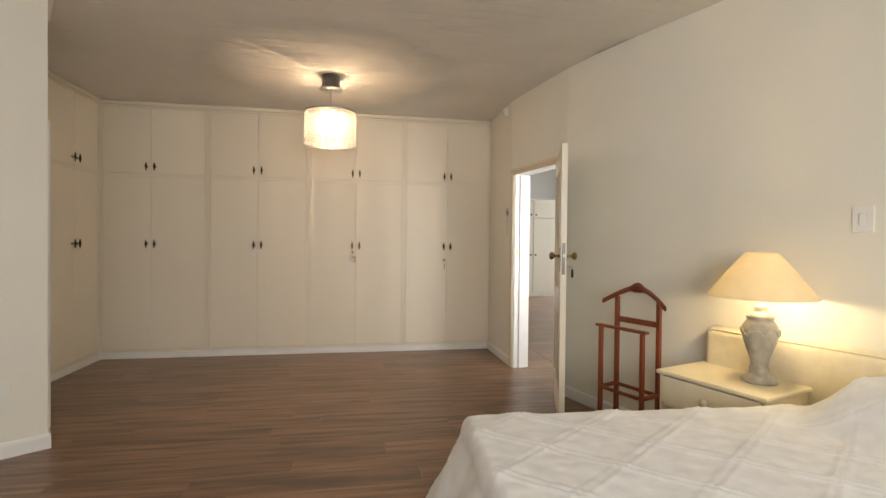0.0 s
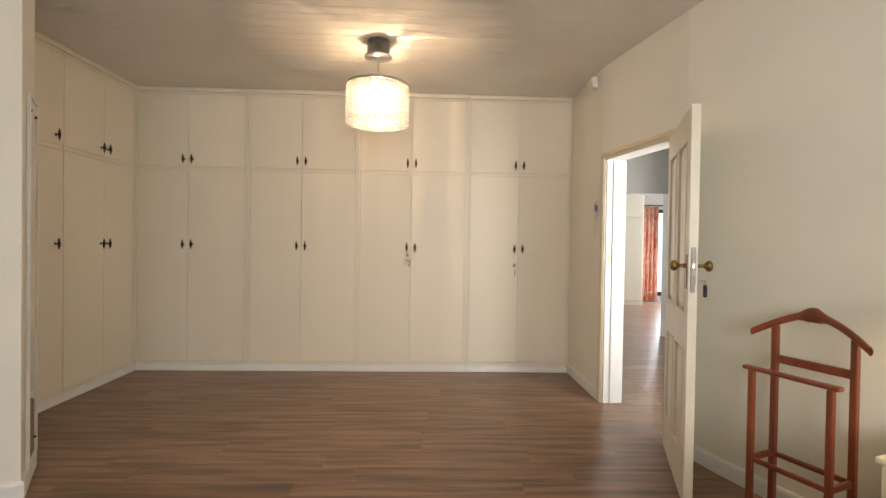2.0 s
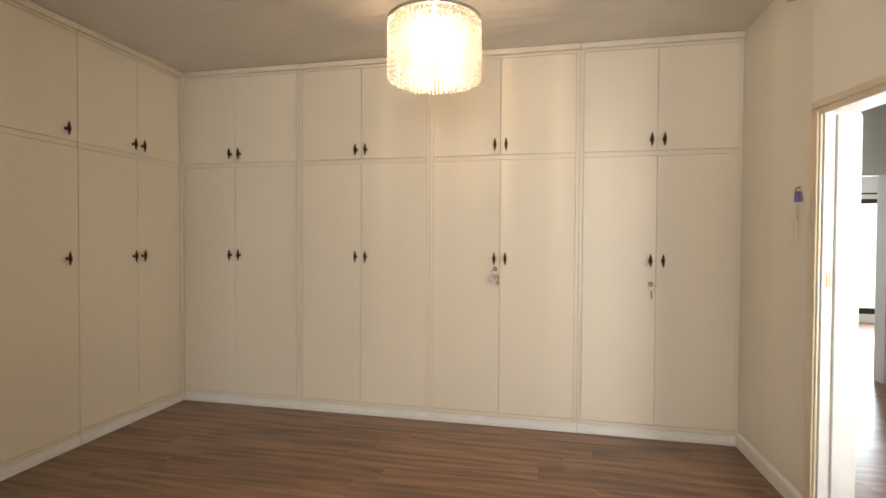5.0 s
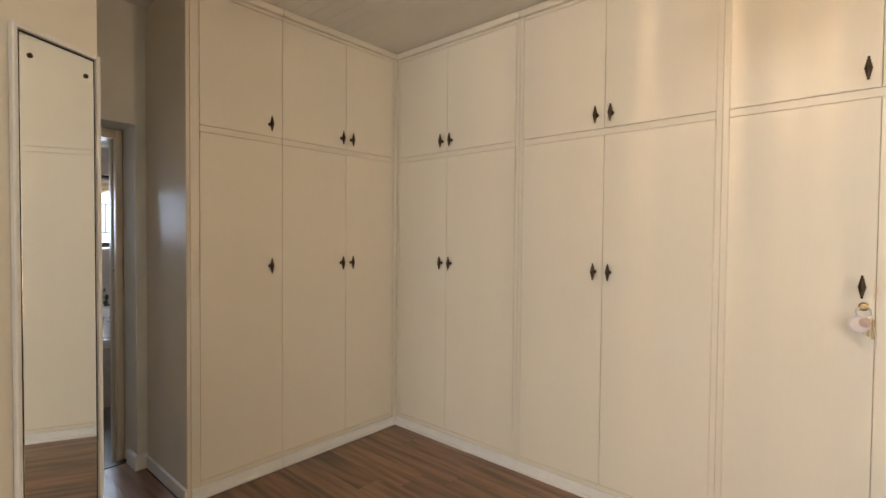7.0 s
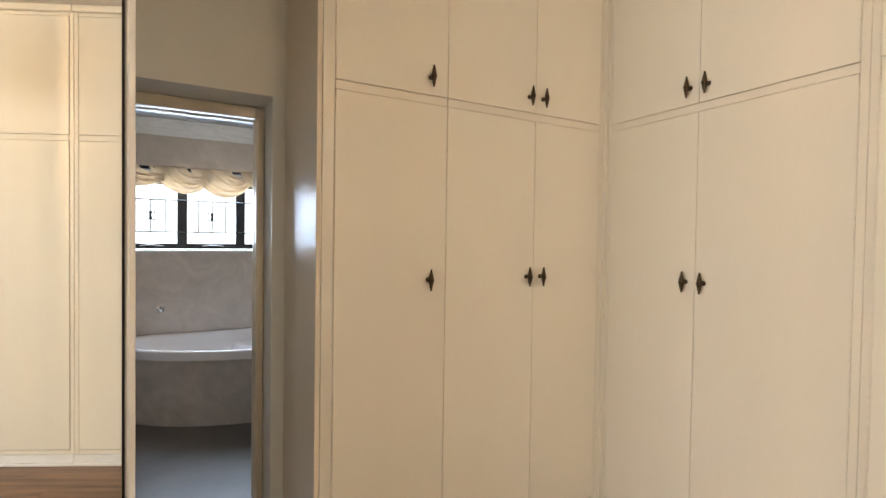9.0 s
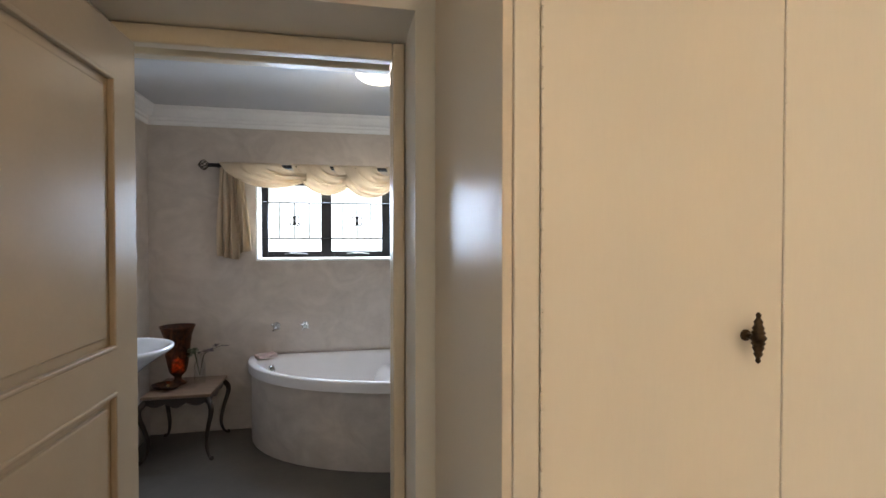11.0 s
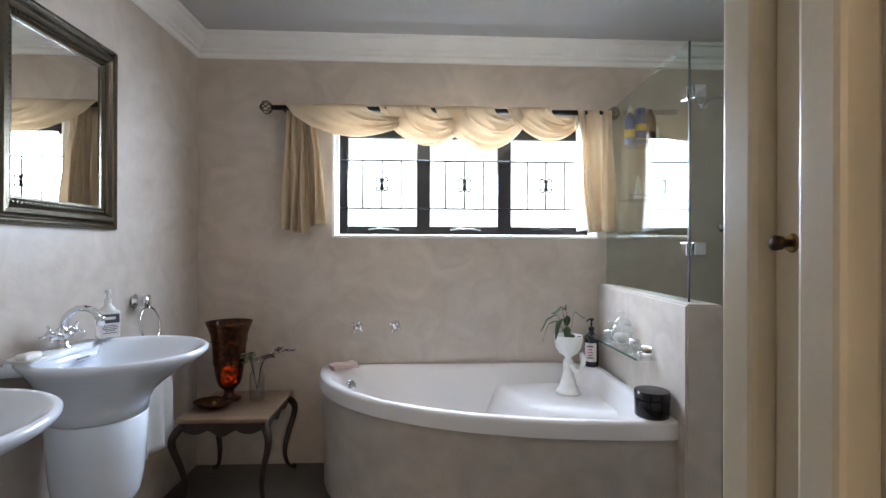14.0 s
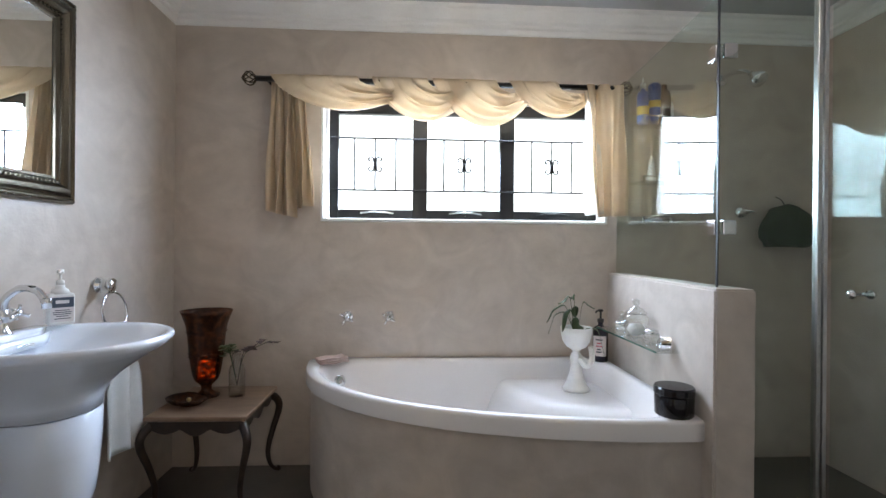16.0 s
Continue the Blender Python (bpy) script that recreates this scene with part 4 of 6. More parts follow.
def spread_at(u, v):
    """Quilted bedspread: u along the bed from foot to head, v across; it falls over the foot and both sides."""
    s = u * (BL + 0.50) - 0.50
    q = v * (BW + 1.0) - 0.50
    x, y, z = max(s, 0.0), -min(max(q, 0.0), BW), BT
    over_f, over_s = max(-s, 0.0), max(-q, q - BW, 0.0)
    drop = math.hypot(over_f, over_s) if over_f and over_s else over_f + over_s
    rnd = 0.07
    if drop > 0:
        t = min(drop / (rnd * 1.57), 1) * math.pi / 2
        z -= rnd * (1 - math.cos(t)) + max(drop - rnd * 1.57, 0) * 0.90
        o = rnd * math.sin(t) * 0.6 + max(drop - rnd * 1.57, 0) * (0.42 if over_f else 0.12)
        fold = 0.014 * math.sin(18 * (q if over_f else s)) * min(drop * 3, 1)
        o += fold
        if over_f:
            x -= o * over_f / max(drop, 1e-6)
        if over_s:
            y += o * over_s / max(drop, 1e-6) * (1 if q < 0 else -1)
    a, b = (s * 0.8 + q) / 0.33, (s * 0.8 - q) / 0.33
    for w in (a, b):
        f = abs((w % 1) - 0.5) * 0.33
        z += 0.0055 * math.exp(-((f - 0.018) / 0.008) ** 2)
    puff = abs(math.sin(math.pi * a) * math.sin(math.pi * b))
    z += 0.002 * puff
    z += 0.003 * noise.noise((s * 4, q * 4, 0)) + 0.0030 * noise.noise((s * 14 + q * 5, q * 17, 3)) - 0.0040 * max(0.0, 0.25 - abs(noise.noise((s * 8, q * 11, 7))))
    if s > 1.30 and 0.05 < q < BW - 0.05:
        k = min((s - 1.30) / 0.30, 1)
        z += 0.195 * k * k * (3 - 2 * k) * min(1, (q - 0.05) / 0.18, (BW - 0.05 - q) / 0.18)
    return (x, y, max(z, 0.05))


part("bedspread", sheet(250, 250, spread_at, 0.004), LINEN, bed, "white cotton bedspread quilted in diamonds", True)
part("mattress", box(0.05, BL, -BW + 0.03, -0.03, 0.28, 0.56, 0.05, None, 3), LINEN, bed)
part("base", box(0.07, BL, -BW + 0.05, -0.05, 0.06, 0.279, 0.01), PILLOW, bed)
for x in (0.14, BL - 0.08):
    for y in (-0.12, -BW + 0.12):
        part("leg", lathe([(0.022, 0), (0.03, 0.06)], 12, m=pose(x, y, 0)), WOOD_DARK, bed)

# ---------------------------------------------------------------- far room seen through the hall
far_cup = thing("far_cupboard", "pale painted built-in cupboard in the far room", "cupboard", pose(2.45, 12.2, 0))
part("carcass", box(0, 2.72, 0.03, 0.5, 0, 2.60), CARCASS, far_cup)
part("plinth", box(0, 2.72, 0.0, 0.029, 0, 0.09), CARCASS, far_cup)
for k in range(4):
    for lo, hi in ((0.10, 1.94), (1.98, 2.56)):
        fd = part("door", box(0.02 + k * 0.67, 0.675 + k * 0.67, 0.0, 0.029, lo, hi, 0.004, None, 1), CUPBOARD, far_cup)
        part("knob", lathe([(0.02, 0), (0.022, 0.02), (0, 0.03)], 10, m=pose(0.08 + k * 0.67 if k % 2 else 0.62 + k * 0.67, 0, 1.05 if lo < 1 else 2.06, 90)), BRONZE, fd)
FLORAL = cloth_material("floral_cotton", (0.80, 0.62, 0.48), 0.3, scale=9, var=0.0)
nt = FLORAL.node_tree
for nd in nt.nodes:
    if nd.type == "MIX":
        nd.inputs[6].default_value = (0.62, 0.075, 0.035, 1)
    if nd.type == "MAP_RANGE":
        if nd.inputs[2].default_value == 0.7:
            nd.inputs[1].default_value, nd.inputs[2].default_value = 0.44, 0.54
cur = thing("floral_curtain", "cream curtain with large red flowers beside a window", "curtain", pose(0, 0, 0))
part("cloth", sheet(60, 10, lambda u, v: (5.20 + 0.50 * u, 12.60 + 0.05 * math.sin(u * 34) * (0.6 + 0.4 * v), 0.03 + 2.22 * v), 0.004), FLORAL, cur, smooth=True)
part("curtain_rod", tube([(5.1, 12.62, 2.28), (7.3, 12.62, 2.28)], 0.014, 8), WOOD_DARK, cur)
fw = thing("window_far", "tall glazed door frame letting in bright daylight", "window", pose(5.72, 12.80, 0), kind="structure")
fb = bmesh.new()
for a in (0.0, 0.70, 1.42):
    box(a, a + 0.06, 0, 0.06, 0.15, 2.2, 0.004, fb, 1)
box(0.06, 1.42, 0.002, 0.058, 0.15, 0.25, bm=fb)
box(0.06, 1.42, 0.002, 0.058, 2.12, 2.2, bm=fb)
part("window_frame", fb, WOOD_DARK, fw)
for a in (0.06, 0.76):
    pane = part("pane", box(a, a + 0.64, 0.027, 0.031, 0.25, 2.12), CLEAR, fw)
    pane.visible_shadow = False
# bedroom window behind the start of the walk
bw = thing("window_bedroom", "white painted bedroom window with three tall panes", "window", pose(-0.95, -1.62, 0), kind="structure")
fb = bmesh.new()
for a in (0.0, 1.0, 2.05, 3.05):
    box(a, a + 0.05, 0, 0.05, 0.85, 2.58, 0.004, fb, 1)
box(0.05, 3.05, 0.002, 0.048, 0.85, 0.90, bm=fb)
box(0.05, 3.05, 0.002, 0.048, 2.53, 2.58, bm=fb)
part("window_frame", fb, TRIM, bw)
for a, c in ((0.05, 1.0), (1.05, 2.05), (2.10, 3.05)):
    pane = part("pane", box(a, c, 0.022, 0.026, 0.90, 2.53), CLEAR, bw)
    pane.visible_shadow = False


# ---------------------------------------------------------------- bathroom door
bath_door = panel_door("bathroom_door", "glossy cream moulded-panel door, colour darkened for shade, folded back against the passage wall", pose(-3.530, 4.132, 0.008, 0, 0, -0.8), 0.84, 2.062,
                       [(0.13, 0.71, 1.15, 1.92), (0.13, 0.71, 0.20, 1.03)], DOORSHADE)
door_knobs(bath_door, 0.79, 1.02, 0.042)
df = thing("door_frame_bathroom", "tan painted wooden frame of the bathroom doorway", "door frame", pose(0, 0, 0), kind="structure")
for y0, y1, s in ((4.926, 4.968, -1), (4.030, 4.058, 1)):
    jb = box(-3.585, -3.536, y0, y1, BATH_Z, 2.140, 0.007)
    if s < 0:
        box(-3.650, -3.586, y0 + 0.030, y1, BATH_Z, 2.138, 0.003, jb)
        box(-3.705, -3.651, y0 + 0.004, y1, BATH_Z, 2.10, 0.007, jb)
    part("jamb", jb, FRAMEPAINT, df)
hd = box(-3.585, -3.536, 4.059, 4.925, 2.080, 2.140, 0.006)
box(-3.705, -3.651, 4.059, 4.929, 2.085, 2.138, 0.006, hd)
part("head", hd, FRAMEPAINT, df)
hk = thing("door_bolt_knob", "small dark metal bolt knob on the door frame", "bolt", pose(-3.625, 4.955, 1.23) @ Matrix.Scale(0.75, 4))
part("knob", lathe([(0.006, 0), (0.006, 0.012), (0.010, 0.016), (0.011, 0.026), (0, 0.03)], 14, m=pose(0, 0, 0, 90)), BRONZE, hk, smooth=True)
part("rose", lathe([(0.014, 0), (0.012, 0.003), (0, 0.0032)], 14, m=pose(0, 0, 0, 90)), BRASS, hk)

# ---------------------------------------------------------------- window, bars, curtain
win = thing("window_bathroom", "black steel casement window with three panes", "window", pose(0, 0, 0), kind="structure")
WX = -6.375
fb = bmesh.new()
box(WX, WX + 0.05, WIN_Y0 + 0.03, WIN_Y0 + 0.085, WIN_Z0 + 0.022, WIN_Z1, 0.003, fb, 1)
box(WX, WX + 0.05, WIN_Y1 - 0.085, WIN_Y1 - 0.03, WIN_Z0 + 0.022, WIN_Z1, 0.003, fb, 1)
for y in (4.590, 5.132):
    box(WX, WX + 0.05, y - 0.045, y + 0.045, WIN_Z0 + 0.022, WIN_Z1, 0.003, fb, 1)
box(WX + 0.002, WX + 0.048, WIN_Y0 + 0.085, WIN_Y1 - 0.085, WIN_Z0 + 0.022, WIN_Z0 + 0.075, 0.003, fb, 1)
box(WX + 0.002, WX + 0.048, WIN_Y0 + 0.085, WIN_Y1 - 0.085, WIN_Z1 - 0.07, WIN_Z1, 0.003, fb, 1)
part("window_frame", fb, BLACKFRAME, win)
for a, c in ((WIN_Y0 + 0.085, 4.545), (4.635, 5.087), (5.177, WIN_Y1 - 0.085)):
    pane = part("pane", box(WX + 0.02, WX + 0.024, a, c, WIN_Z0 + 0.075, WIN_Z1 - 0.07), CLEAR, win)
    pane.visible_shadow = False
    mid = (a + c) / 2
    part("stay", tube([(WX + 0.055, mid - 0.09, WIN_Z0 + 0.052), (WX + 0.066, mid - 0.03, WIN_Z0 + 0.06), (WX + 0.066, mid + 0.06, WIN_Z0 + 0.058), (WX + 0.058, mid + 0.11, WIN_Z0 + 0.05)], 0.005, 6), BLACKFRAME if mid > 5.2 else STEEL, win)
sill = bmesh.new()
box(WX - 0.05, BATH_X + 0.008, WIN_Y0, WIN_Y1, WIN_Z0 - 0.006, WIN_Z0 + 0.012, 0.004, sill)
box(WX - 0.05, BATH_X + 0.003, WIN_Y0 - 0.002, WIN_Y0 + 0.014, WIN_Z0 + 0.012, WIN_Z1, 0.003, sill)
box(WX - 0.05, BATH_X + 0.003, WIN_Y1 - 0.014, WIN_Y1 + 0.002, WIN_Z0 + 0.012, WIN_Z1, 0.003, sill)
part("window_sill", sill, TRIM, win, "white painted window sill and reveal")
for a, c in ((WIN_Y0 + 0.04, 4.60), (4.58, 5.15), (5.13, WIN_Y1 - 0.04)):
    grille = thing("burglar_bars", "thin black wrought-iron bars with scroll ornament", "window bars", pose(-6.300, 0, 0), "window bars")
    mid = (a + c) / 2
    if a < 4.2:
        mid = 4.318
    elif a > 5:
        mid = 5.405
    else:
        mid = 4.861
    for z in (1.490, 1.805):
        part("bar", tube([(0, a, z), (0, c, z)], 0.0066, 6), BLACK, grille)
    for k in (-0.125, 0, 0.125):
        part("bar", tube([(0, mid + k, 1.49), (0, mid + k, 1.805)], 0.0060, 6), BLACK, grille)
    sc = bmesh.new()
    for sy in (-1, 1):
        for sz in (-1, 1):
            pts = smooth_line([(0.004, mid + sy * p, 1.648 + sz * q) for p, q in ((0.003, 0.0), (0.008, 0.016), (0.010, 0.032), (0.019, 0.043), (0.032, 0.042), (0.040, 0.032), (0.036, 0.021), (0.026, 0.022))], 3)
            tube(pts, 0.0058, 6, sc)
    part("scroll", sc, BLACK, grille, "curled iron scroll ornament")
    part("boss", lathe([(0, -0.016), (0.010, -0.012), (0.013, 0), (0.010, 0.012), (0, 0.016)], 10, m=pose(0.006, mid, 1.648)), BLACK, grille, smooth=True)
    for y in (a, c):
        for z in (1.49, 1.805):
            part("bolt", lathe([(0.005, 0), (0.005, 0.003), (0.003, 0.006), (0, 0.007)], 10, m=pose(0.004, y, z, 0, 90)), BLACK, grille)
charm = thing("window_charm", "small clear butterfly charm hanging in the window", "ornament", pose(-6.285, 4.866, 1.46))
part("thread", tube([(0, 0, 0.16), (0, 0, 0.0)], 0.0008, 4), STEEL, charm)
for s in (-1, 1):
    part("wing", sheet(4, 4, lambda u, v: (0.002 * u, s * 0.028 * u, -0.035 + 0.04 * v * (0.5 + u * 0.5) + 0.012 * u), 0.001), CLEAR, charm)
part("drop", lathe([(0, -0.13), (0.006, -0.12), (0.008, -0.105), (0, -0.085)], 8), CLEAR, charm)

ROD_X, ROD_Z = -6.135, 2.092
rod = thing("curtain_rod", "black curtain rod with wound wire cage finials", "curtain rod", pose(0, 0, 0))
part("pole", tube([(ROD_X, 3.66, ROD_Z), (ROD_X, 5.76, ROD_Z)], 0.016, 14), BLACK, rod, smooth=True)
for y, s in ((3.665, -1), (5.755, 1)):
    fn = bmesh.new()
    for k in range(8):
        a0 = k * math.pi / 4
        tube([(ROD_X + 0.040 * math.sin(math.pi * t) * math.cos(a0 + t * 1.6), y + s * 0.085 * t, ROD_Z + 0.040 * math.sin(math.pi * t) * math.sin(a0 + t * 1.6)) for t in [j / 10 for j in range(11)]], 0.0035, 5, fn)
    lathe([(0.010, 0.0), (0.014, 0.006), (0.008, 0.012), (0, 0.014)], 10, m=pose(ROD_X, y + s * 0.07, ROD_Z, -90 * s), bm=fn)
    part("finial", fn, FRAMEGOLD, rod, "wound metal cage finial")
    part("bracket", tube([(BATH_X, y - s * 0.06, ROD_Z - 0.01), (ROD_X, y - s * 0.06, ROD_Z - 0.01)], 0.007, 8), BLACK, rod)

drape = thing("swag_curtain", "sheer cream voile wound over the rod in swags with two tails", "curtain", pose(0, 0, 0))


def ease(t):
    t = min(max(t, 0.0), 1.0)
    return t * t * (3 - 2 * t)


def swag(y_out, y_in, y_end, low, seed):
    """Voile wound over the rod from y_out (the outer edge) to y_in (the inner edge); it hangs in a loop down to low and slips behind the rod at y_end."""
    def f(u, v):
        start = y_in + (y_out - y_in) * v ** 0.9
        stop = y_end + 0.03 * v - 0.05 * (1 - v)
        turn = min(u / 0.14, 1) * 1.9 - 0.5
        q = max(u - 0.08, 0) / 0.92
        hang = (4 * q * (1 - q)) ** 0.85
        deep = ROD_Z - 0.02 - low
        sag = 0.040 + (deep - 0.040) * v ** 0.95
        edge = math.sin(math.pi * q)
        ph = v * 16 + seed + u * 2.5
        fold = 0.034 * (abs(math.sin(ph * 0.62)) - 0.6) + 0.015 * (abs(math.sin(v * 15 + seed * 2 - u * 3)) - 0.6) + 0.003 * math.sin(v * 61 + seed * 3 + u * 11)
        y = start + (stop - start) * q + 0.05 * edge * v * (1 - v) + 0.010 * math.sin(v * 19 + seed)
        z = ROD_Z + 0.026 * math.cos(turn) - 0.030 * q - sag * hang + 0.008 * edge * math.sin(ph + 1.3)
        x = ROD_X + 0.027 * math.sin(turn) + 0.036 * edge * (0.35 + 0.65 * v) - 0.060 * ease((u - 0.75) / 0.25) + fold * (0.22 + edge * 0.78)
        return (x, y, z)
    return sheet(44, 64, f, 0.0012)


for args in ((3.735, 4.225, 4.54, 1.893, 0.3), (4.300, 4.615, 4.85, 1.838, 1.9), (4.655, 5.025, 5.225, 1.824, 3.1), (5.115, 5.395, 5.585, 1.890, 4.4)):
    part("swag", swag(*args), VOILE, drape, smooth=True)


def tail(y_top, w_top, y_low, w_low, z_low, slant, seed, folds=26.0, off=0.022):
    def f(u, v):
        t = v ** 0.8
        w = w_top + (w_low - w_top) * t
        y = (y_top + (y_low - y_top) * t) + w * (u - 0.5)
        z = ROD_Z + 0.012 - (ROD_Z + 0.012 - z_low - slant * (u - 0.5)) * v
        fold = (0.010 + 0.022 * t) * math.sin(u * folds + seed + v * 0.8) + 0.006 * math.sin(u * folds * 2.2 + seed * 3 + v * 3)
        return (ROD_X + off + fold, y + 0.006 * math.sin(v * 7 + u * 9), z)
    return sheet(70, 22, f, 0.0015)


part("tail", tail(3.795, 0.11, 3.805, 0.185, 1.325, -0.04, 0.4, 19, -0.030), VOILE, drape, smooth=True)
part("tail", tail(3.875, 0.08, 3.935, 0.105, 1.375, 0.02, 2.4, 11, -0.044), VOILE, drape, smooth=True)
part("tail", tail(5.660, 0.215, 5.705, 0.185, 1.335, 0.012, 1.1, 13), VOILE, drape, smooth=True)
part("tail", tail(5.600, 0.10, 5.615, 0.130, 1.345, 0.012, 0.2, 9, -0.012), SHEER, drape, "single sheer layer of voile, glowing in the light", True)

# ---------------------------------------------------------------- ceiling lamp
cl = thing("ceiling_lamp", "round opal glass ceiling lamp with a metal rim, lit", "ceiling lamp", pose(-4.95, 4.98, -0.03))
dome = part("diffuser", lathe([(0.150, 2.578), (0.158, 2.565), (0.15, 2.538), (0.12, 2.514), (0.07, 2.501), (0.0, 2.497)], 36), OPAL, cl, "glowing opal glass bowl", True)
dome.visible_shadow = False
part("rim", lathe([(0.165, 2.599), (0.165, 2.572), (0.157, 2.572), (0.157, 2.599)], 36), STEEL, cl, smooth=True)

# ---------------------------------------------------------------- bath
BC = Vector((BATH_X + 0.004, 5.695))
RIM = 0.494


def bath_edge(t, a, b, n=2.25):
    """A point of the tub's bowed outline: t = 0 at the half wall, 1 at the window wall."""
    w = t * math.pi / 2
    c, s = math.cos(w), math.sin(w)
    return BC.x + a * abs(c) ** (2 / n), BC.y - b * abs(s) ** (2 / n)


N = 48
bath = thing("corner_bath", "white acrylic corner bath set in a curved cement apron", "bath", pose(0, 0, 0))
ap = []
for i in range(N + 1):
    ap.append(bath_edge(i / N, 1.085, 1.71))
part("apron", prism(ap + [bath_edge(1 - i / N, 1.035, 1.66) for i in range(N + 1)], BATH_Z + 0.002, RIM - 0.070), PLASTER, bath, "bowed taupe cement-plaster apron")
b = bmesh.new()
M = 96
HUB = (BC.x + 0.47, BC.y - 0.72)


def reach(a, pad=0.0):
    """How far the tub's outline lies from the hub on the bearing a."""
    ca, sa = math.cos(a), math.sin(a)
    lo, hi = 0.05, 2.5
    for _ in range(30):
        mid = (lo + hi) / 2
        ex, ey = HUB[0] + ca * mid - BC.x, BC.y - HUB[1] - sa * mid
        if ex > 0.002 + pad and ey > 0.002 + pad and (ex / (1.11 - pad)) ** 2.25 + (ey / (1.735 - pad)) ** 2.25 < 1:
            lo = mid
        else:
            hi = mid
    return lo


OUT = [reach(2 * math.pi * i / M) for i in range(M)]
raw = [reach(2 * math.pi * i / M, 0.060) for i in range(M)]
SOFT = [sum(raw[(i + k) % M] * (5 - abs(k)) for k in range(-4, 5)) / 25 for i in range(M)]
INN = [min(SOFT[i], OUT[i] - 0.05) for i in range(M)]


def outer_at(t):
    i = round(t * M) % M
    return HUB[0] + OUT[i] * math.cos(2 * math.pi * t), HUB[1] + OUT[i] * math.sin(2 * math.pi * t)


def inner(t, k):
    i = round(t * M) % M
    return HUB[0] + INN[i] * k * math.cos(2 * math.pi * t), HUB[1] + INN[i] * k * math.sin(2 * math.pi * t)


def ring_of(f, z):
    return [b.verts.new((*f(i / M), z)) for i in range(M)]


def blend(k):
    return lambda t: tuple(p + (q - p) * k for p, q in zip(outer_at(t), inner(t, 1.0)))


rings = [ring_of(outer_at, RIM - 0.076), ring_of(outer_at, RIM - 0.014), ring_of(blend(0.06), RIM), ring_of(blend(0.75), RIM), ring_of(blend(0.95), RIM - 0.006)]
for k, z in ((0.985, RIM - 0.03), (0.95, RIM - 0.10), (0.90, RIM - 0.20), (0.84, RIM - 0.30), (0.74, RIM - 0.36), (0.55, RIM - 0.385), (0.25, RIM - 0.39)):
    rings.append(ring_of(lambda t: inner(t, k), z))
for r0, r1 in zip(rings, rings[1:]):
    for i in range(M):
        b.faces.new((r0[i], r0[(i + 1) % M], r1[(i + 1) % M], r1[i]))
b.faces.new(rings[-1])
bmesh.ops.recalc_face_normals(b, faces=list(b.faces))
part("tub", b, ACRYLIC, bath, "white acrylic tub with a broad rolled rim", True)
ledge = bmesh.new()
SX, SY = BC.x + 0.05, BC.y - 0.05
steps = [(1.28, 0.10), (1.20, 0.20), (1.12, 0.30), (1.07, 0.345), (1.03, 0.366), (0.98, 0.3755), (0.92, 0.376)]
tiers = [[ledge.verts.new((SX + 0.58 * k * math.sin(a), SY - 0.56 * k * math.cos(a), z)) for a in [n * math.pi / 64 for n in range(33)]] for k, z in steps]
for lower, upper in zip(tiers, tiers[1:]):
    for n in range(32):
        ledge.faces.new((lower[n], lower[n + 1], upper[n + 1], upper[n]))
ledge.faces.new(tiers[-1] + [ledge.verts.new((SX, SY, 0.376))])
bmesh.ops.recalc_face_normals(ledge, faces=list(ledge.faces))
part("seat", ledge, ACRYLIC, bath, "moulded corner seat inside the tub", True)
bearing = (math.atan2(4.165 - HUB[1], -5.96 - HUB[0]) / (2 * math.pi)) % 1
ox, oy = inner(bearing, 0.885)
part("overflow", lathe([(0.034, 0), (0.034, 0.008), (0.026, 0.012), (0, 0.013)], 24, m=pose(ox, oy, RIM - 0.07, -72, 0, -48)), CHROME, bath, "round chrome overflow", True)


def cross_tap(y, z):
    tp = thing("bath_tap", "chrome cross-head tap on the wall above the bath", "tap", pose(BATH_X + 0.001, y, z, 0, 0, -90) @ Matrix.Scale(1.08, 4), "taps above the bath")
    part("rose", lathe([(0.030, 0), (0.030, 0.005), (0.020, 0.012), (0.012, 0.016), (0.012, 0.050), (0.016, 0.055), (0.016, 0.070), (0, 0.074)], 20, m=pose(0, 0, 0, -90)), CHROME, tp, smooth=True)
    for k in range(4):
        a = k * math.pi / 2 + 0.5
        part("arm", tube([(0.012 * math.cos(a), 0.062, 0.012 * math.sin(a)), (0.040 * math.cos(a), 0.062, 0.040 * math.sin(a))], [0.005, 0.0075], 8), CHROME, tp, smooth=True)


cross_tap(4.172, 0.735)
cross_tap(4.412, 0.735)
fl = thing("face_cloth", "folded dusty pink face cloth on the bath rim", "cloth", pose(-6.09, 4.108, RIM + 0.002, 0, 0, -58) @ Matrix.Scale(0.88, 4))
for k in range(3):
    part("fold", sheet(14, 10, lambda u, v: (-0.09 + 0.18 * u + 0.004 * k, -0.05 + 0.10 * v, 0.008 + 0.013 * k + 0.003 * math.sin(u * 9 + k) + 0.003 * math.sin(v * 8)), 0.009), PINKCLOTH, fl, smooth=True)

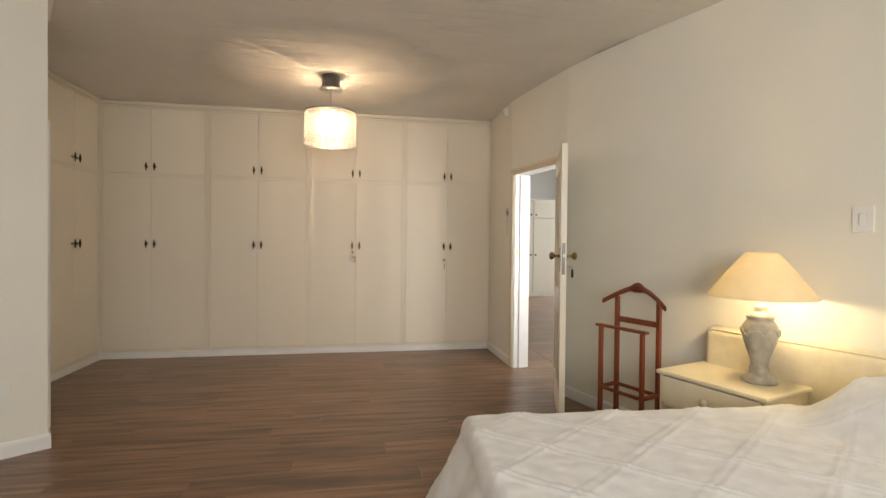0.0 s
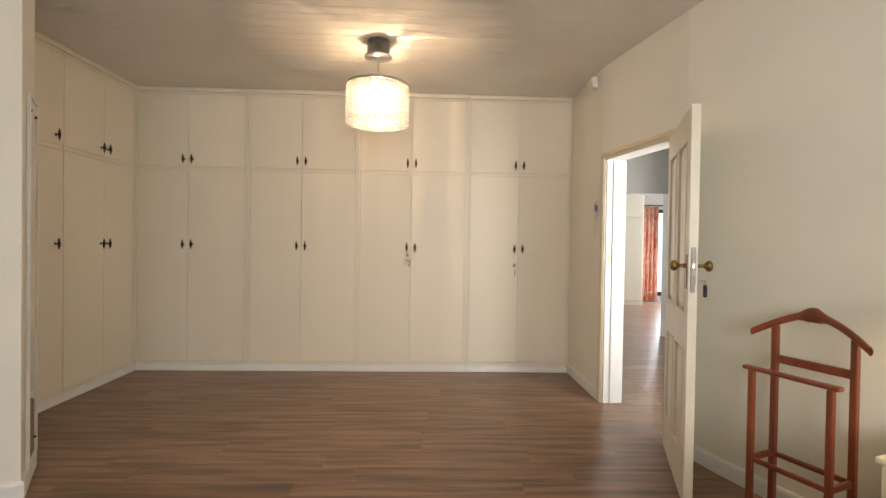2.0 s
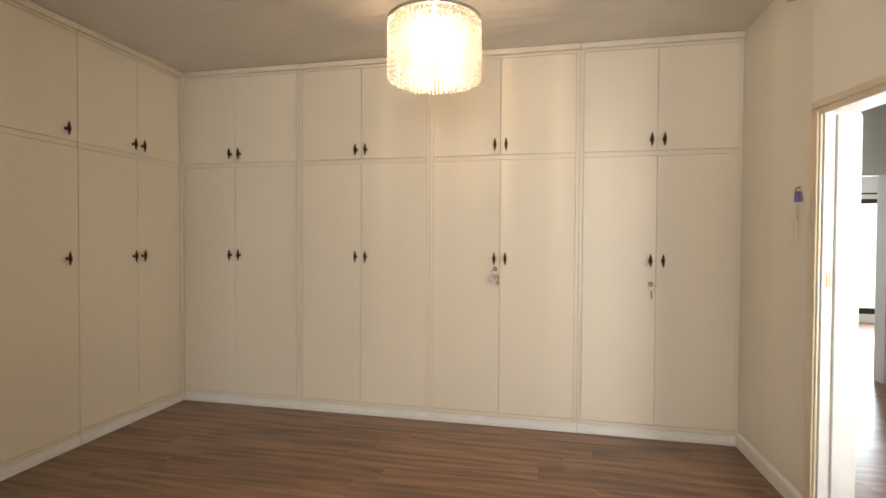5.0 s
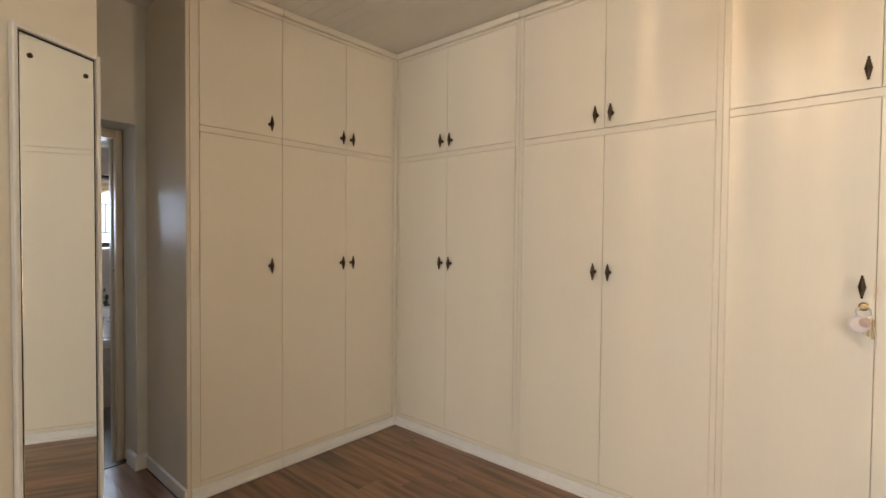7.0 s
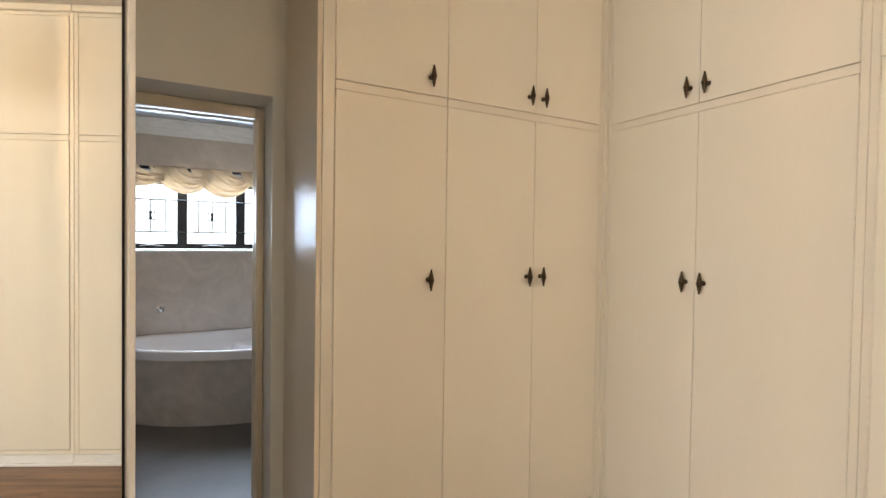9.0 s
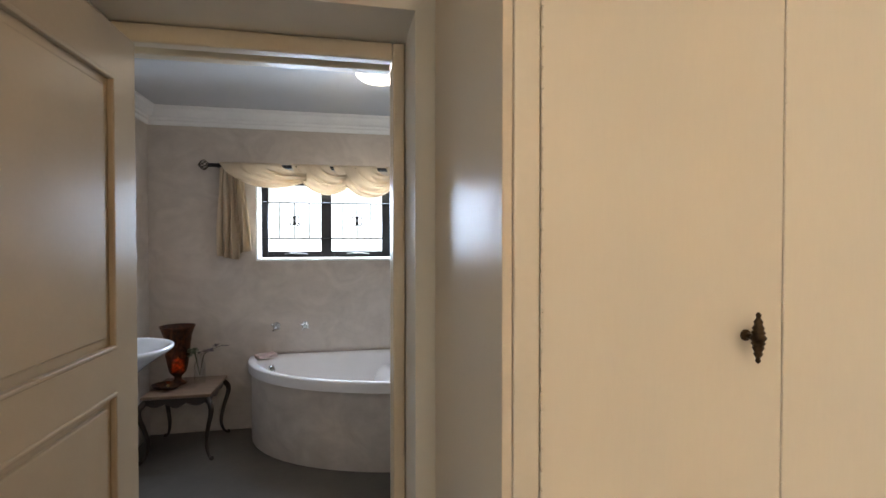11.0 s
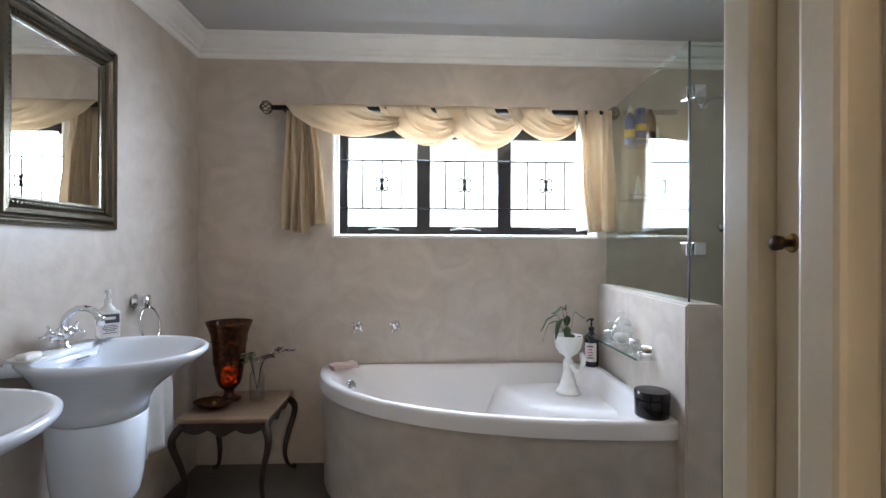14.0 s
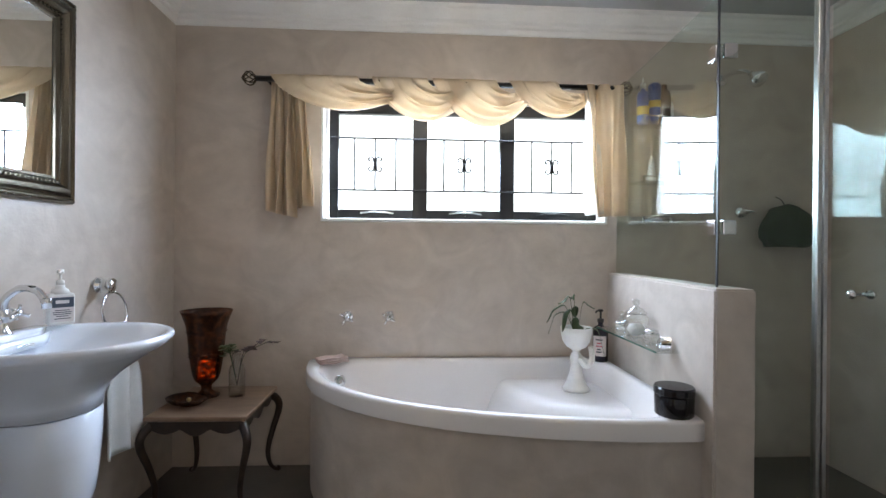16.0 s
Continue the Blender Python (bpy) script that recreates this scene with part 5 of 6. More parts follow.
# half wall, its coping, and glass
bm = prism([(BATH_X, 5.736), (-5.062, 5.662), (-5.040, 5.806), (BATH_X, 5.862)], BATH_Z, 0.999)
bmesh.ops.bevel(bm, geom=[e for e in bm.edges if max(v.co.z for v in e.verts) > 0.9], offset=0.008, segments=2, affect="EDGES")
tagged(part("wall_half", bm, PLASTER), "low taupe cement-plaster wall between bath and shower", "wall", kind="structure")
scr = thing("shower_screen", "frameless greenish glass shower screen with chrome clips", "shower screen", pose(0, 0, 0))
g1 = part("side_pane", prism([(BATH_X + 0.002, 5.790), (-5.140, 5.712), (-5.140, 5.720), (BATH_X + 0.002, 5.798)], 1.0, 2.115), SHOWERGLASS, scr)
g2 = part("front_pane", box(-5.134, -5.126, 5.824, 6.100, BATH_Z + 0.01, 0.9995, 0.0005, None, 1), SHOWERGLASS, scr)
g2b = part("front_pane", box(-5.134, -5.126, 5.716, 6.100, 1.000, 2.115, 0.0005, None, 1), SHOWERGLASS, scr)
sd = part("door", box(-5.09, -4.39, 6.130, 6.138, BATH_Z + 0.015, 2.115, 0.0015, None, 1), DOORGLASS, scr, "glass shower door")
part("edge_seal", box(-5.136, -5.125, 5.7105, 5.7145, 1.001, 2.115), BLACK, scr)
for p, q in ((6.101, 6.118), (6.126, 6.142)):
    part("post", box(-5.144, -5.116, p, q, BATH_Z + 0.002, 2.12, 0.003), STEEL, scr, "brushed metal closing post")
part("header", box(-5.136, -5.124, 5.75, 6.100, 2.116, 2.119), STEEL, scr)
for z in (1.90, 1.228):
    part("clip", box(-5.187, -5.139, 5.706, 5.730, z - 0.028, z + 0.028, 0.003), CHROME, scr)
    part("clip", box(-5.142, -5.118, 5.730, 5.781, z - 0.028, z + 0.028, 0.003), CHROME, scr)
part("door_knob", lathe([(0.006, 0), (0.006, 0.018), (0.015, 0.024), (0.018, 0.034), (0.012, 0.044), (0, 0.046)], 16, m=pose(-4.97, 6.130, 0.99, 90)), CHROME, sd, "chrome door knob", True)
part("door_knob", lathe([(0.006, 0), (0.006, 0.018), (0.015, 0.024), (0.018, 0.034), (0.012, 0.044), (0, 0.046)], 16, m=pose(-4.97, 6.138, 0.99, -90)), CHROME, sd, "chrome door knob", True)
for o in (g1, g2, g2b, sd):
    o.visible_shadow = False

shw = thing("overhead_shower", "chrome shower head on a short wall arm", "shower", pose(BATH_X, 6.44, 2.19) @ Matrix.Scale(1.25, 4))
part("arm", tube(smooth_line([(0.0, 0, 0.0), (0.06, 0.005, 0.01), (0.13, 0.015, 0.0), (0.18, 0.03, -0.03)], 4), 0.011, 10), CHROME, shw, smooth=True)
part("flange", lathe([(0.03, 0), (0.03, 0.006), (0.018, 0.012), (0, 0.013)], 16, m=pose(0.001, 0, 0, 0, 90)), CHROME, shw, smooth=True)
part("rose", lathe([(0.012, 0), (0.018, 0.02), (0.036, 0.05), (0.038, 0.066), (0, 0.068)], 20, m=pose(0.175, 0.028, -0.025, 0, 135, 15)), CHROME, shw, smooth=True)
stap = thing("shower_tap", "chrome shower tap on the plaster wall", "tap", pose(BATH_X, 6.575, 1.378) @ Matrix.Scale(1.2, 4))
part("rose", lathe([(0.034, 0), (0.034, 0.006), (0.02, 0.016), (0.012, 0.02), (0.012, 0.05)], 20, m=pose(0.001, 0, 0, 0, 90)), CHROME, stap, smooth=True)
part("lever", tube([(0.05, -0.035, 0), (0.05, 0, 0.004), (0.05, 0.04, 0)], [0.006, 0.010, 0.006], 10), CHROME, stap, smooth=True)
sp = thing("bath_sponge", "dark green net bath sponge hanging in the shower", "sponge", pose(BATH_X + 0.115, 6.785, 1.265))
rnd = random.Random(4)
sb = bmesh.new()
bmesh.ops.create_icosphere(sb, subdivisions=4, radius=0.135)
for v in sb.verts:
    k = 1 + 0.10 * noise.noise(v.co * 22) + 0.06 * noise.noise(v.co * 55)
    v.co = Vector((v.co.x * 0.70, v.co.y * (1.22 - 0.9 * max(v.co.z, 0)), max(v.co.z, -0.085) * 1.12)) * k
part("net_ball", sb, SPONGE, sp, smooth=True)
part("cord", tube([(0, 0, 0.12), (-0.05, 0, 0.19), (-0.095, 0, 0.21)], 0.003, 6), SPONGE, sp)


def corner_shelf(z, name_label):
    s = thing("glass_corner_shelf", name_label, "shelf", pose(BATH_X + 0.001, 5.866, z), "shower shelves")
    pts = [(0, 0), (0.16, 0)] + [(0.16 * math.cos(a), 0.02 + 0.26 * math.sin(a)) for a in [k * math.pi / 20 for k in range(1, 10)]] + [(0, 0.28)]
    gp = part("shelf_plate", prism(pts, 0, 0.008), CLEAR, s)
    rail = smooth_line([(0.004, 0.27, 0.035), (0.09, 0.24, 0.036), (0.145, 0.14, 0.036), (0.155, 0.01, 0.035)], 5)
    part("rail", tube(rail, 0.004, 8), CHROME, s, "thin chrome guard rail")
    for y, x in ((0.262, 0.012), (0.02, 0.150), (0.20, 0.112)):
        part("rail_post", tube([(x, y, 0.006), (x, y, 0.036)], 0.004, 6), CHROME, s)


corner_shelf(1.885, "glass shower shelf with chrome rail carrying bottles")
corner_shelf(1.535, "glass shower shelf with chrome rail")
corner_shelf(1.300, "glass shower shelf holding a bar of soap")


def bottle(name, label, m, prof, mat, cap=None, capmat=None, band=None, bandmat=None, squash=None, n=20):
    tpo = thing(name, label, "bottle", m)
    body = part("body", lathe(prof, n, squash=squash), mat, tpo, smooth=True)
    if cap:
        part("cap", lathe(cap, n), capmat, tpo, smooth=True)
    if band:
        r, z0, z1 = band
        part("label_band", lathe([(r, z0), (r + 0.0008, z0), (r + 0.0008, z1), (r, z1)], n, squash=squash), bandmat, tpo, "printed label")
    return tpo


def oval(a, r, z):
    return r * (0.78 + 0.22 * abs(math.cos(a)))


bottle("shampoo_bottle", "blue bottle with a yellow label on the shower shelf", pose(BATH_X + 0.07, 5.915, 1.893), [(0.030, 0), (0.034, 0.01), (0.034, 0.17), (0.026, 0.19), (0.012, 0.20), (0.012, 0.21)], BLUEPLASTIC, [(0.016, 0.21), (0.016, 0.24), (0.005, 0.243), (0.005, 0.27), (0, 0.271)], PLASTIC, (0.0345, 0.05, 0.10), YELLOWPLASTIC)
bottle("shampoo_bottle", "blue upside-down bottle with a yellow stripe on the shelf", pose(BATH_X + 0.09, 5.975, 1.893), [(0.022, 0), (0.024, 0.03), (0.032, 0.05), (0.036, 0.22), (0.026, 0.235), (0, 0.237)], BLUEPLASTIC, None, None, (0.0345, 0.09, 0.13), YELLOWPLASTIC)
bottle("conditioner_bottle", "dark brown shapely bottle on the shower shelf", pose(BATH_X + 0.07, 6.045, 1.893), [(0.034, 0), (0.040, 0.015), (0.036, 0.08), (0.040, 0.14), (0.032, 0.19), (0.015, 0.205), (0.015, 0.235), (0, 0.237)], BROWNPLASTIC)
bottle("lotion_bottle", "slim white bottle on the shower shelf", pose(BATH_X + 0.045, 6.098, 1.893), [(0.018, 0), (0.020, 0.01), (0.018, 0.12), (0.010, 0.14), (0, 0.142)], PLASTIC)
bottle("lotion_tube", "white pointed tube standing on the shower shelf", pose(BATH_X + 0.07, 5.97, 1.543), [(0.026, 0), (0.028, 0.02), (0.018, 0.09), (0.008, 0.15), (0.0, 0.17)], PLASTIC)
soap2 = thing("soap_dish", "white soap on a small dish on the shelf", "soap", pose(BATH_X + 0.07, 5.985, 1.308))
part("dish", lathe([(0.03, 0), (0.05, 0.008), (0.055, 0.018), (0.045, 0.014), (0, 0.010)], 20), CERAMIC, soap2, smooth=True)
part("soap_bar", lathe([(0.02, 0.012), (0.034, 0.020), (0.034, 0.034), (0.02, 0.042), (0, 0.043)], 16, squash=oval), PLASTIC, soap2, smooth=True)

# ---------------------------------------------------------------- things round the bath
sh = thing("glass_wall_shelf", "narrow glass shelf on chrome brackets above the bath", "shelf", pose(0, 0, 0))
part("shelf_plate", box(-5.97, -5.31, 5.572, 5.697, 0.709, 0.717, 0.002, None, 1), CLEAR, sh)
part("front_edge", box(-5.97, -5.31, 5.5705, 5.5718, 0.709, 0.717), material("glass_edge", (0.05, 0.13, 0.10), 0.2, bump=0), sh, "dark green polished glass edge")
for x in (-5.88, -5.42):
    br = lathe([(0.032, 0), (0.032, 0.010), (0.024, 0.016), (0.024, 0.055), (0.014, 0.060), (0, 0.061)], 18, m=pose(x, 5.698, 0.735, 90))
    part("bracket", br, CHROME, sh, "round chrome shelf bracket", True)
JARG = glass_material("jar_glass", (0.93, 0.94, 0.93), strong=1.8, clear=0.04)
jar = thing("apothecary_jar", "clear glass apothecary jar with a knobbed lid", "jar", pose(-5.62, 5.63, 0.7175))
part("jar", lathe([(0.035, 0), (0.038, 0.005), (0.030, 0.012), (0.048, 0.04), (0.060, 0.075), (0.058, 0.10), (0.045, 0.115)], 28), JARG, jar, smooth=True)
part("lid", lathe([(0.050, 0.116), (0.048, 0.125), (0.028, 0.142), (0.012, 0.150), (0.010, 0.156), (0.018, 0.168), (0.016, 0.182), (0, 0.188)], 24), JARG, jar, smooth=True)
part("cotton", lathe([(0.0, 0.010), (0.028, 0.018), (0.04, 0.045), (0.03, 0.065), (0, 0.07)], 14, squash=lambda a, r, z: r * (1 + 0.12 * math.sin(5 * a + z * 90))), TOWEL, jar, "cotton wool inside", True)
bottle("perfume_bottle", "small clear glass bottle on the shelf", pose(-5.78, 5.63, 0.7175), [(0.020, 0), (0.022, 0.01), (0.022, 0.06), (0.010, 0.072), (0.010, 0.08)], JARG, [(0.012, 0.081), (0.014, 0.10), (0, 0.112)], JARG)
bottle("glass_jar", "small faceted glass jar on the shelf", pose(-5.43, 5.612, 0.7175), [(0.028, 0), (0.034, 0.02), (0.032, 0.05), (0.028, 0.055)], JARG, [(0.030, 0.056), (0.028, 0.07), (0, 0.076)], CHROME)
bj = thing("black_candle_jar", "round black glass jar with lid on the bath rim", "jar", pose(-5.200, 5.588, RIM))
part("jar", lathe([(0.066, 0), (0.072, 0.006), (0.073, 0.075), (0.070, 0.082)], 32), BLACKJAR, bj, smooth=True)
part("lid", lathe([(0.074, 0.083), (0.0755, 0.086), (0.0755, 0.108), (0.071, 0.114), (0, 0.1145)], 32), BLACKJAR, bj)
pb = thing("pump_bottle", "dark pump bottle with a pale printed label", "bottle", pose(-6.10, 5.645, RIM))
part("body", lathe([(0.040, 0), (0.043, 0.006), (0.043, 0.17), (0.036, 0.195), (0.014, 0.21), (0.014, 0.225)], 28), DARKBOTTLE, pb, smooth=True)
part("pump", lathe([(0.018, 0.225), (0.018, 0.245), (0.006, 0.247), (0.006, 0.285), (0.014, 0.287), (0.014, 0.30), (0, 0.301)], 16), BLACK, pb)
part("spout", tube([(0, 0, 0.293), (0.02, -0.03, 0.293), (0.026, -0.04, 0.284)], 0.005, 8), BLACK, pb)
lab = sheet(12, 4, lambda u, v: (0.0436 * math.cos(-1.5 + 1.9 * u), 0.0436 * math.sin(-1.5 + 1.9 * u), 0.035 + 0.115 * v), 0.0006)
part("label_panel", lab, LABEL, pb, "pale paper label")
for z, w, mt in ((0.125, 0.9, INK), (0.105, 0.6, PINKINK), (0.088, 0.8, PINKINK), (0.070, 0.5, INK), (0.055, 0.7, INK)):
    part("label_line", sheet(8, 1, lambda u, v: (0.0446 * math.cos(-0.55 + w * (u - 0.5)), 0.0446 * math.sin(-0.55 + w * (u - 0.5)), z + 0.008 * v), 0.0004), mt, pb)

# white figure planter: one plain mesh
fg = lathe([(0.068, 0), (0.072, 0.008), (0.060, 0.020), (0.046, 0.05), (0.033, 0.09), (0.026, 0.13), (0.030, 0.165), (0.026, 0.185), (0.017, 0.197), (0.022, 0.208), (0.050, 0.225), (0.070, 0.255), (0.078, 0.295), (0.080, 0.325), (0.074, 0.325), (0.070, 0.29), (0.05, 0.25), (0, 0.245)], 32)
tube(smooth_line([(0.03, -0.02, 0.165), (0.075, -0.02, 0.135), (0.085, 0.01, 0.175), (0.072, 0.02, 0.225)], 5), 0.013, 8, fg)
tube(smooth_line([(0.0, 0.03, 0.165), (0.045, 0.065, 0.14), (0.06, 0.06, 0.19), (0.055, 0.045, 0.225)], 5), 0.013, 8, fg)
pl = part("figure_planter", fg, STATUE, None, smooth=True)
pl.matrix_world = pose(-5.94, 5.447, 0.376, 0, 0, 40) @ Matrix.Scale(1.05, 4)
tagged(pl, "white plaster figure holding a bowl as planter", "planter")
plant = thing("potted_plant", "green leafy plant growing from the white planter", "plant", pose(-5.94, 5.445, 0.376 + 0.29 * 1.05))
part("soil", lathe([(0.066, -0.01), (0.070, 0.012), (0, 0.016)], 20), UNDERFLOOR, plant)
for a, reach, high, droop in ((-1.65, 0.16, 0.15, 0.09), (-1.35, 0.11, 0.20, 0.03), (-2.0, 0.15, 0.11, 0.12), (-1.1, 0.10, 0.13, 0.11), (1.5, 0.10, 0.17, 0.03), (1.25, 0.15, 0.03, 0.14), (-0.4, 0.06, 0.09, 0.10), (2.9, 0.09, 0.14, 0.06), (0.4, 0.05, 0.05, 0.05), (-1.5, 0.03, 0.21, 0.0)):
    ca, sa = math.cos(a), math.sin(a)
    line = smooth_line([(0.01 * ca, 0.01 * sa, 0.01), (reach * 0.35 * ca, reach * 0.35 * sa, high), (reach * 0.75 * ca, reach * 0.75 * sa, high * 0.9), (reach * ca, reach * sa, high - droop)], 5)

    def leaf(u, v):
        i = min(int(u * (len(line) - 1)), len(line) - 2)
        p = line[i].lerp(line[i + 1], u * (len(line) - 1) - i)
        w = 0.0022 + 0.017 * math.sin(math.pi * min(max((u - 0.35) / 0.65, 0), 1)) ** 0.8
        s = (v - 0.5) * 2
        return (p.x - sa * w * s, p.y + ca * w * s, p.z - 0.006 * abs(s) + 0.002 * math.sin(u * 20))
    part("leaf", sheet(15, 4, leaf, 0.0008), LEAF, plant, smooth=True)

# ---------------------------------------------------------------- basins
def basin(m, label):
    tpo = thing("wash_basin", label, "basin", m, "pair of wash basins")
    rz, r = 0.845 - BATH_Z, 0.30

    def plan(a, rad, z):
        """Round in front, cut flat towards the wall."""
        y = rad * math.sin(a)
        lim = 0.272
        return rad if y > -lim else lim / max(1e-3, -math.sin(a))
    prof = [(0.160, rz - 0.236), (0.164, rz - 0.20), (0.176, rz - 0.16), (0.200, rz - 0.122), (0.232, rz - 0.087), (0.264, rz - 0.055), (0.289, rz - 0.032), (0.301, rz - 0.015), (0.300, rz - 0.004), (0.290, rz + 0.001), (0.278, rz - 0.003), (0.262, rz - 0.014), (0.236, rz - 0.036), (0.20, rz - 0.066), (0.155, rz - 0.096), (0.10, rz - 0.114), (0.05, rz - 0.121), (0, rz - 0.123)]

    def back(bm):
        """The lower body sits closer to the wall than the rim and is cut flat against it."""
        for v in bm.verts:
            v.co.y = max(v.co.y - 0.075 * min(max((rz - 0.03 - v.co.z) / 0.15, 0), 1), -0.272)
        return bm
    part("bowl", back(lathe(prof, 56, squash=plan)), CERAMIC, tpo, "white ceramic bowl with a wide rim", True)
    shelf = prism([(-0.225, -0.270), (0.225, -0.270), (0.20, -0.19), (0.10, -0.150), (-0.10, -0.150), (-0.20, -0.19)], rz - 0.05, rz + 0.004)
    bmesh.ops.bevel(shelf, geom=[e for e in shelf.edges if min(v.co.z for v in e.verts) > rz], offset=0.018, segments=4, affect="EDGES")
    part("tap_ledge", shelf, CERAMIC, tpo, smooth=True)
    part("half_pedestal", back(lathe([(0.0, rz - 0.60), (0.085, rz - 0.594), (0.118, rz - 0.572), (0.138, rz - 0.53), (0.148, rz - 0.46), (0.155, rz - 0.37), (0.160, rz - 0.244), (0.154, rz - 0.2405), (0.0, rz - 0.240)], 48)), CERAMIC, tpo, "white ceramic half pedestal", True)
    part("overflow", box(-0.035, 0.035, -0.135, -0.130, rz - 0.036, rz - 0.028, 0.002), CHROME, tpo)
    part("waste", lathe([(0.022, rz - 0.1225), (0.022, rz - 0.1185), (0, rz - 0.1175)], 16), CHROME, tpo)
    # cross-head mixer tap
    tap = thing("basin_mixer", "chrome mixer tap with cross heads on the basin", "tap", m @ pose(0.0, -0.205, rz + 0.004), "basin taps")
    part("body", lathe([(0.028, 0), (0.028, 0.006), (0.018, 0.014), (0.018, 0.05), (0.022, 0.06), (0.014, 0.075), (0.012, 0.085)], 18), CHROME, tap, smooth=True)
    part("spout", tube(smooth_line([(0, 0, 0.07), (0, 0.01, 0.115), (0, 0.055, 0.148), (0, 0.105, 0.142), (0, 0.135, 0.105)], 6), [0.012] * 25, 12), CHROME, tap, smooth=True)
    part("nozzle", lathe([(0.014, 0), (0.014, 0.03), (0.011, 0.034)], 14, m=pose(0, 0.136, 0.085)), CHROME, tap, smooth=True)
    for s in (-1, 1):
        part("valve", tube([(0, 0, 0.04), (s * 0.05, 0, 0.058)], 0.014, 12), CHROME, tap, smooth=True)
        h = part("cross_head", lathe([(0.012, -0.01), (0.014, 0), (0.010, 0.012), (0, 0.014)], 12, m=pose(s * 0.06, 0, 0.062, 0, s * 60)), CHROME, tap, smooth=True)
        for k in range(4):
            q = pose(s * 0.062, 0, 0.063, 0, s * 60) @ pose(0, 0, 0, 0, 0, k * 90 + 30)
            part("spoke", tube([q @ Vector((0.008, 0, 0)), q @ Vector((0.034, 0, 0.002))], [0.0045, 0.006], 8), CHROME, h, smooth=True)
    return tpo


basin(pose(-4.99, 3.447, BATH_Z, 0, 0, 0), "white ceramic wash basin beside the towel ring")
basin(pose(-4.19, 3.447, BATH_Z, 0, 0, 0), "white ceramic wash basin nearer the bathroom door")
LEDGE = 0.845 + 0.005
sp_ = thing("soap_dispenser", "clear plastic hand-soap pump bottle with a dark label", "soap dispenser", pose(-5.195, 3.275, LEDGE, 0, 0, -40))
part("body", box(-0.040, 0.040, -0.024, 0.024, 0.0, 0.115, 0.010, None, 3), PLASTIC, sp_)
part("shoulder", lathe([(0.030, 0.112), (0.024, 0.128), (0.014, 0.134), (0.014, 0.145)], 20), PLASTIC, sp_, smooth=True)
part("pump", lathe([(0.013, 0.145), (0.013, 0.160), (0.005, 0.162), (0.005, 0.185), (0.012, 0.187), (0.010, 0.200), (0, 0.201)], 14), PLASTIC, sp_, smooth=True)
part("spout", tube([(0, 0, 0.193), (0.01, 0.03, 0.192), (0.012, 0.036, 0.186)], 0.004, 8), PLASTIC, sp_)
part("label_panel", box(-0.034, 0.034, 0.0242, 0.0248, 0.012, 0.105), LABEL, sp_, "pale printed label")
part("label_panel", box(-0.034, 0.034, 0.0249, 0.0255, 0.064, 0.100), LABELDARK, sp_, "dark label field with a pale mark")
part("label_mark", box(-0.020, 0.020, 0.0256, 0.0260, 0.078, 0.090), LABEL, sp_)
for z, w in ((0.052, 0.022), (0.045, 0.028), (0.038, 0.026), (0.031, 0.018), (0.022, 0.024)):
    part("label_line", box(-w, w, 0.0249, 0.0252, z, z + 0.003), INK, sp_)
sb_ = thing("soap_bar", "bar of white soap in a ribbed dish on the basin", "soap", pose(-4.76, 3.30, LEDGE))
part("dish", lathe([(0.04, 0), (0.058, 0.012), (0.060, 0.018), (0.050, 0.014), (0, 0.008)], 24, squash=oval), PLASTIC, sb_, smooth=True)
part("bar", box(-0.035, 0.035, -0.02, 0.02, 0.011, 0.032, 0.008, None, 3), PLASTIC, sb_)

tr = thing("towel_ring", "chrome towel ring on the plaster wall", "towel ring", pose(-5.562, BATH_Y + 0.001, 0.965))
part("rose", lathe([(0.036, 0), (0.036, 0.010), (0.026, 0.016), (0.024, 0.050), (0.030, 0.054), (0.030, 0.066), (0, 0.070)], 20, m=pose(0, 0, 0, -90)), CHROME, tr, smooth=True)
part("ring", tube([(-0.018 + 0.085 * math.sin(a), 0.052 + 0.012 * (1 - math.cos(a)), -0.118 + 0.085 * math.cos(a)) for a in [k * math.pi / 20 for k in range(41)]], 0.006, 10), CHROME, tr, smooth=True)
part("hanger_link", tube([(0, 0.045, -0.01), (-0.014, 0.052, -0.036)], 0.009, 8), CHROME, tr, smooth=True)
tw = thing("hand_towel", "white hand towel hanging from the towel ring", "towel", pose(-5.605, BATH_Y + 0.085, 0))


def towel_at(u, v):
    w = 0.055 + 0.10 * min(v * 2.2, 1)
    return ((u - 0.5) * 2 * w, 0.016 * math.sin(u * 13 + 1) * (0.4 + v) + (0.022 if u > 0.5 else -0.01), 0.775 - v * (0.585 - 0.05 * u + 0.012 * math.sin(u * 9)))


part("cloth", sheet(40, 20, towel_at, 0.006), TOWEL, tw, smooth=True)

# framed mirror above the basin
fm = thing("framed_mirror", "wall mirror in a heavy antique silver frame with beading", "mirror", pose(-5.375, BATH_Y, 1.302))
FW, FH = 0.645, 0.80


def frame_ring(profile, name, lbl):
    """Mitred frame: profile (inset, height off the wall)."""
    b2 = bmesh.new()
    cs = []
    for ins, h in profile:
        cs.append([b2.verts.new(p) for p in ((ins, h, ins), (FW - ins, h, ins), (FW - ins, h, FH - ins), (ins, h, FH - ins))])
    m2 = len(cs)
    for i in range(m2):
        p, q = cs[i], cs[(i + 1) % m2]
        for k in range(4):
            b2.faces.new((p[k], p[(k + 1) % 4], q[(k + 1) % 4], q[k]))
    bmesh.ops.recalc_face_normals(b2, faces=list(b2.faces))
    return part(name, b2, FRAMEGOLD, fm, lbl)


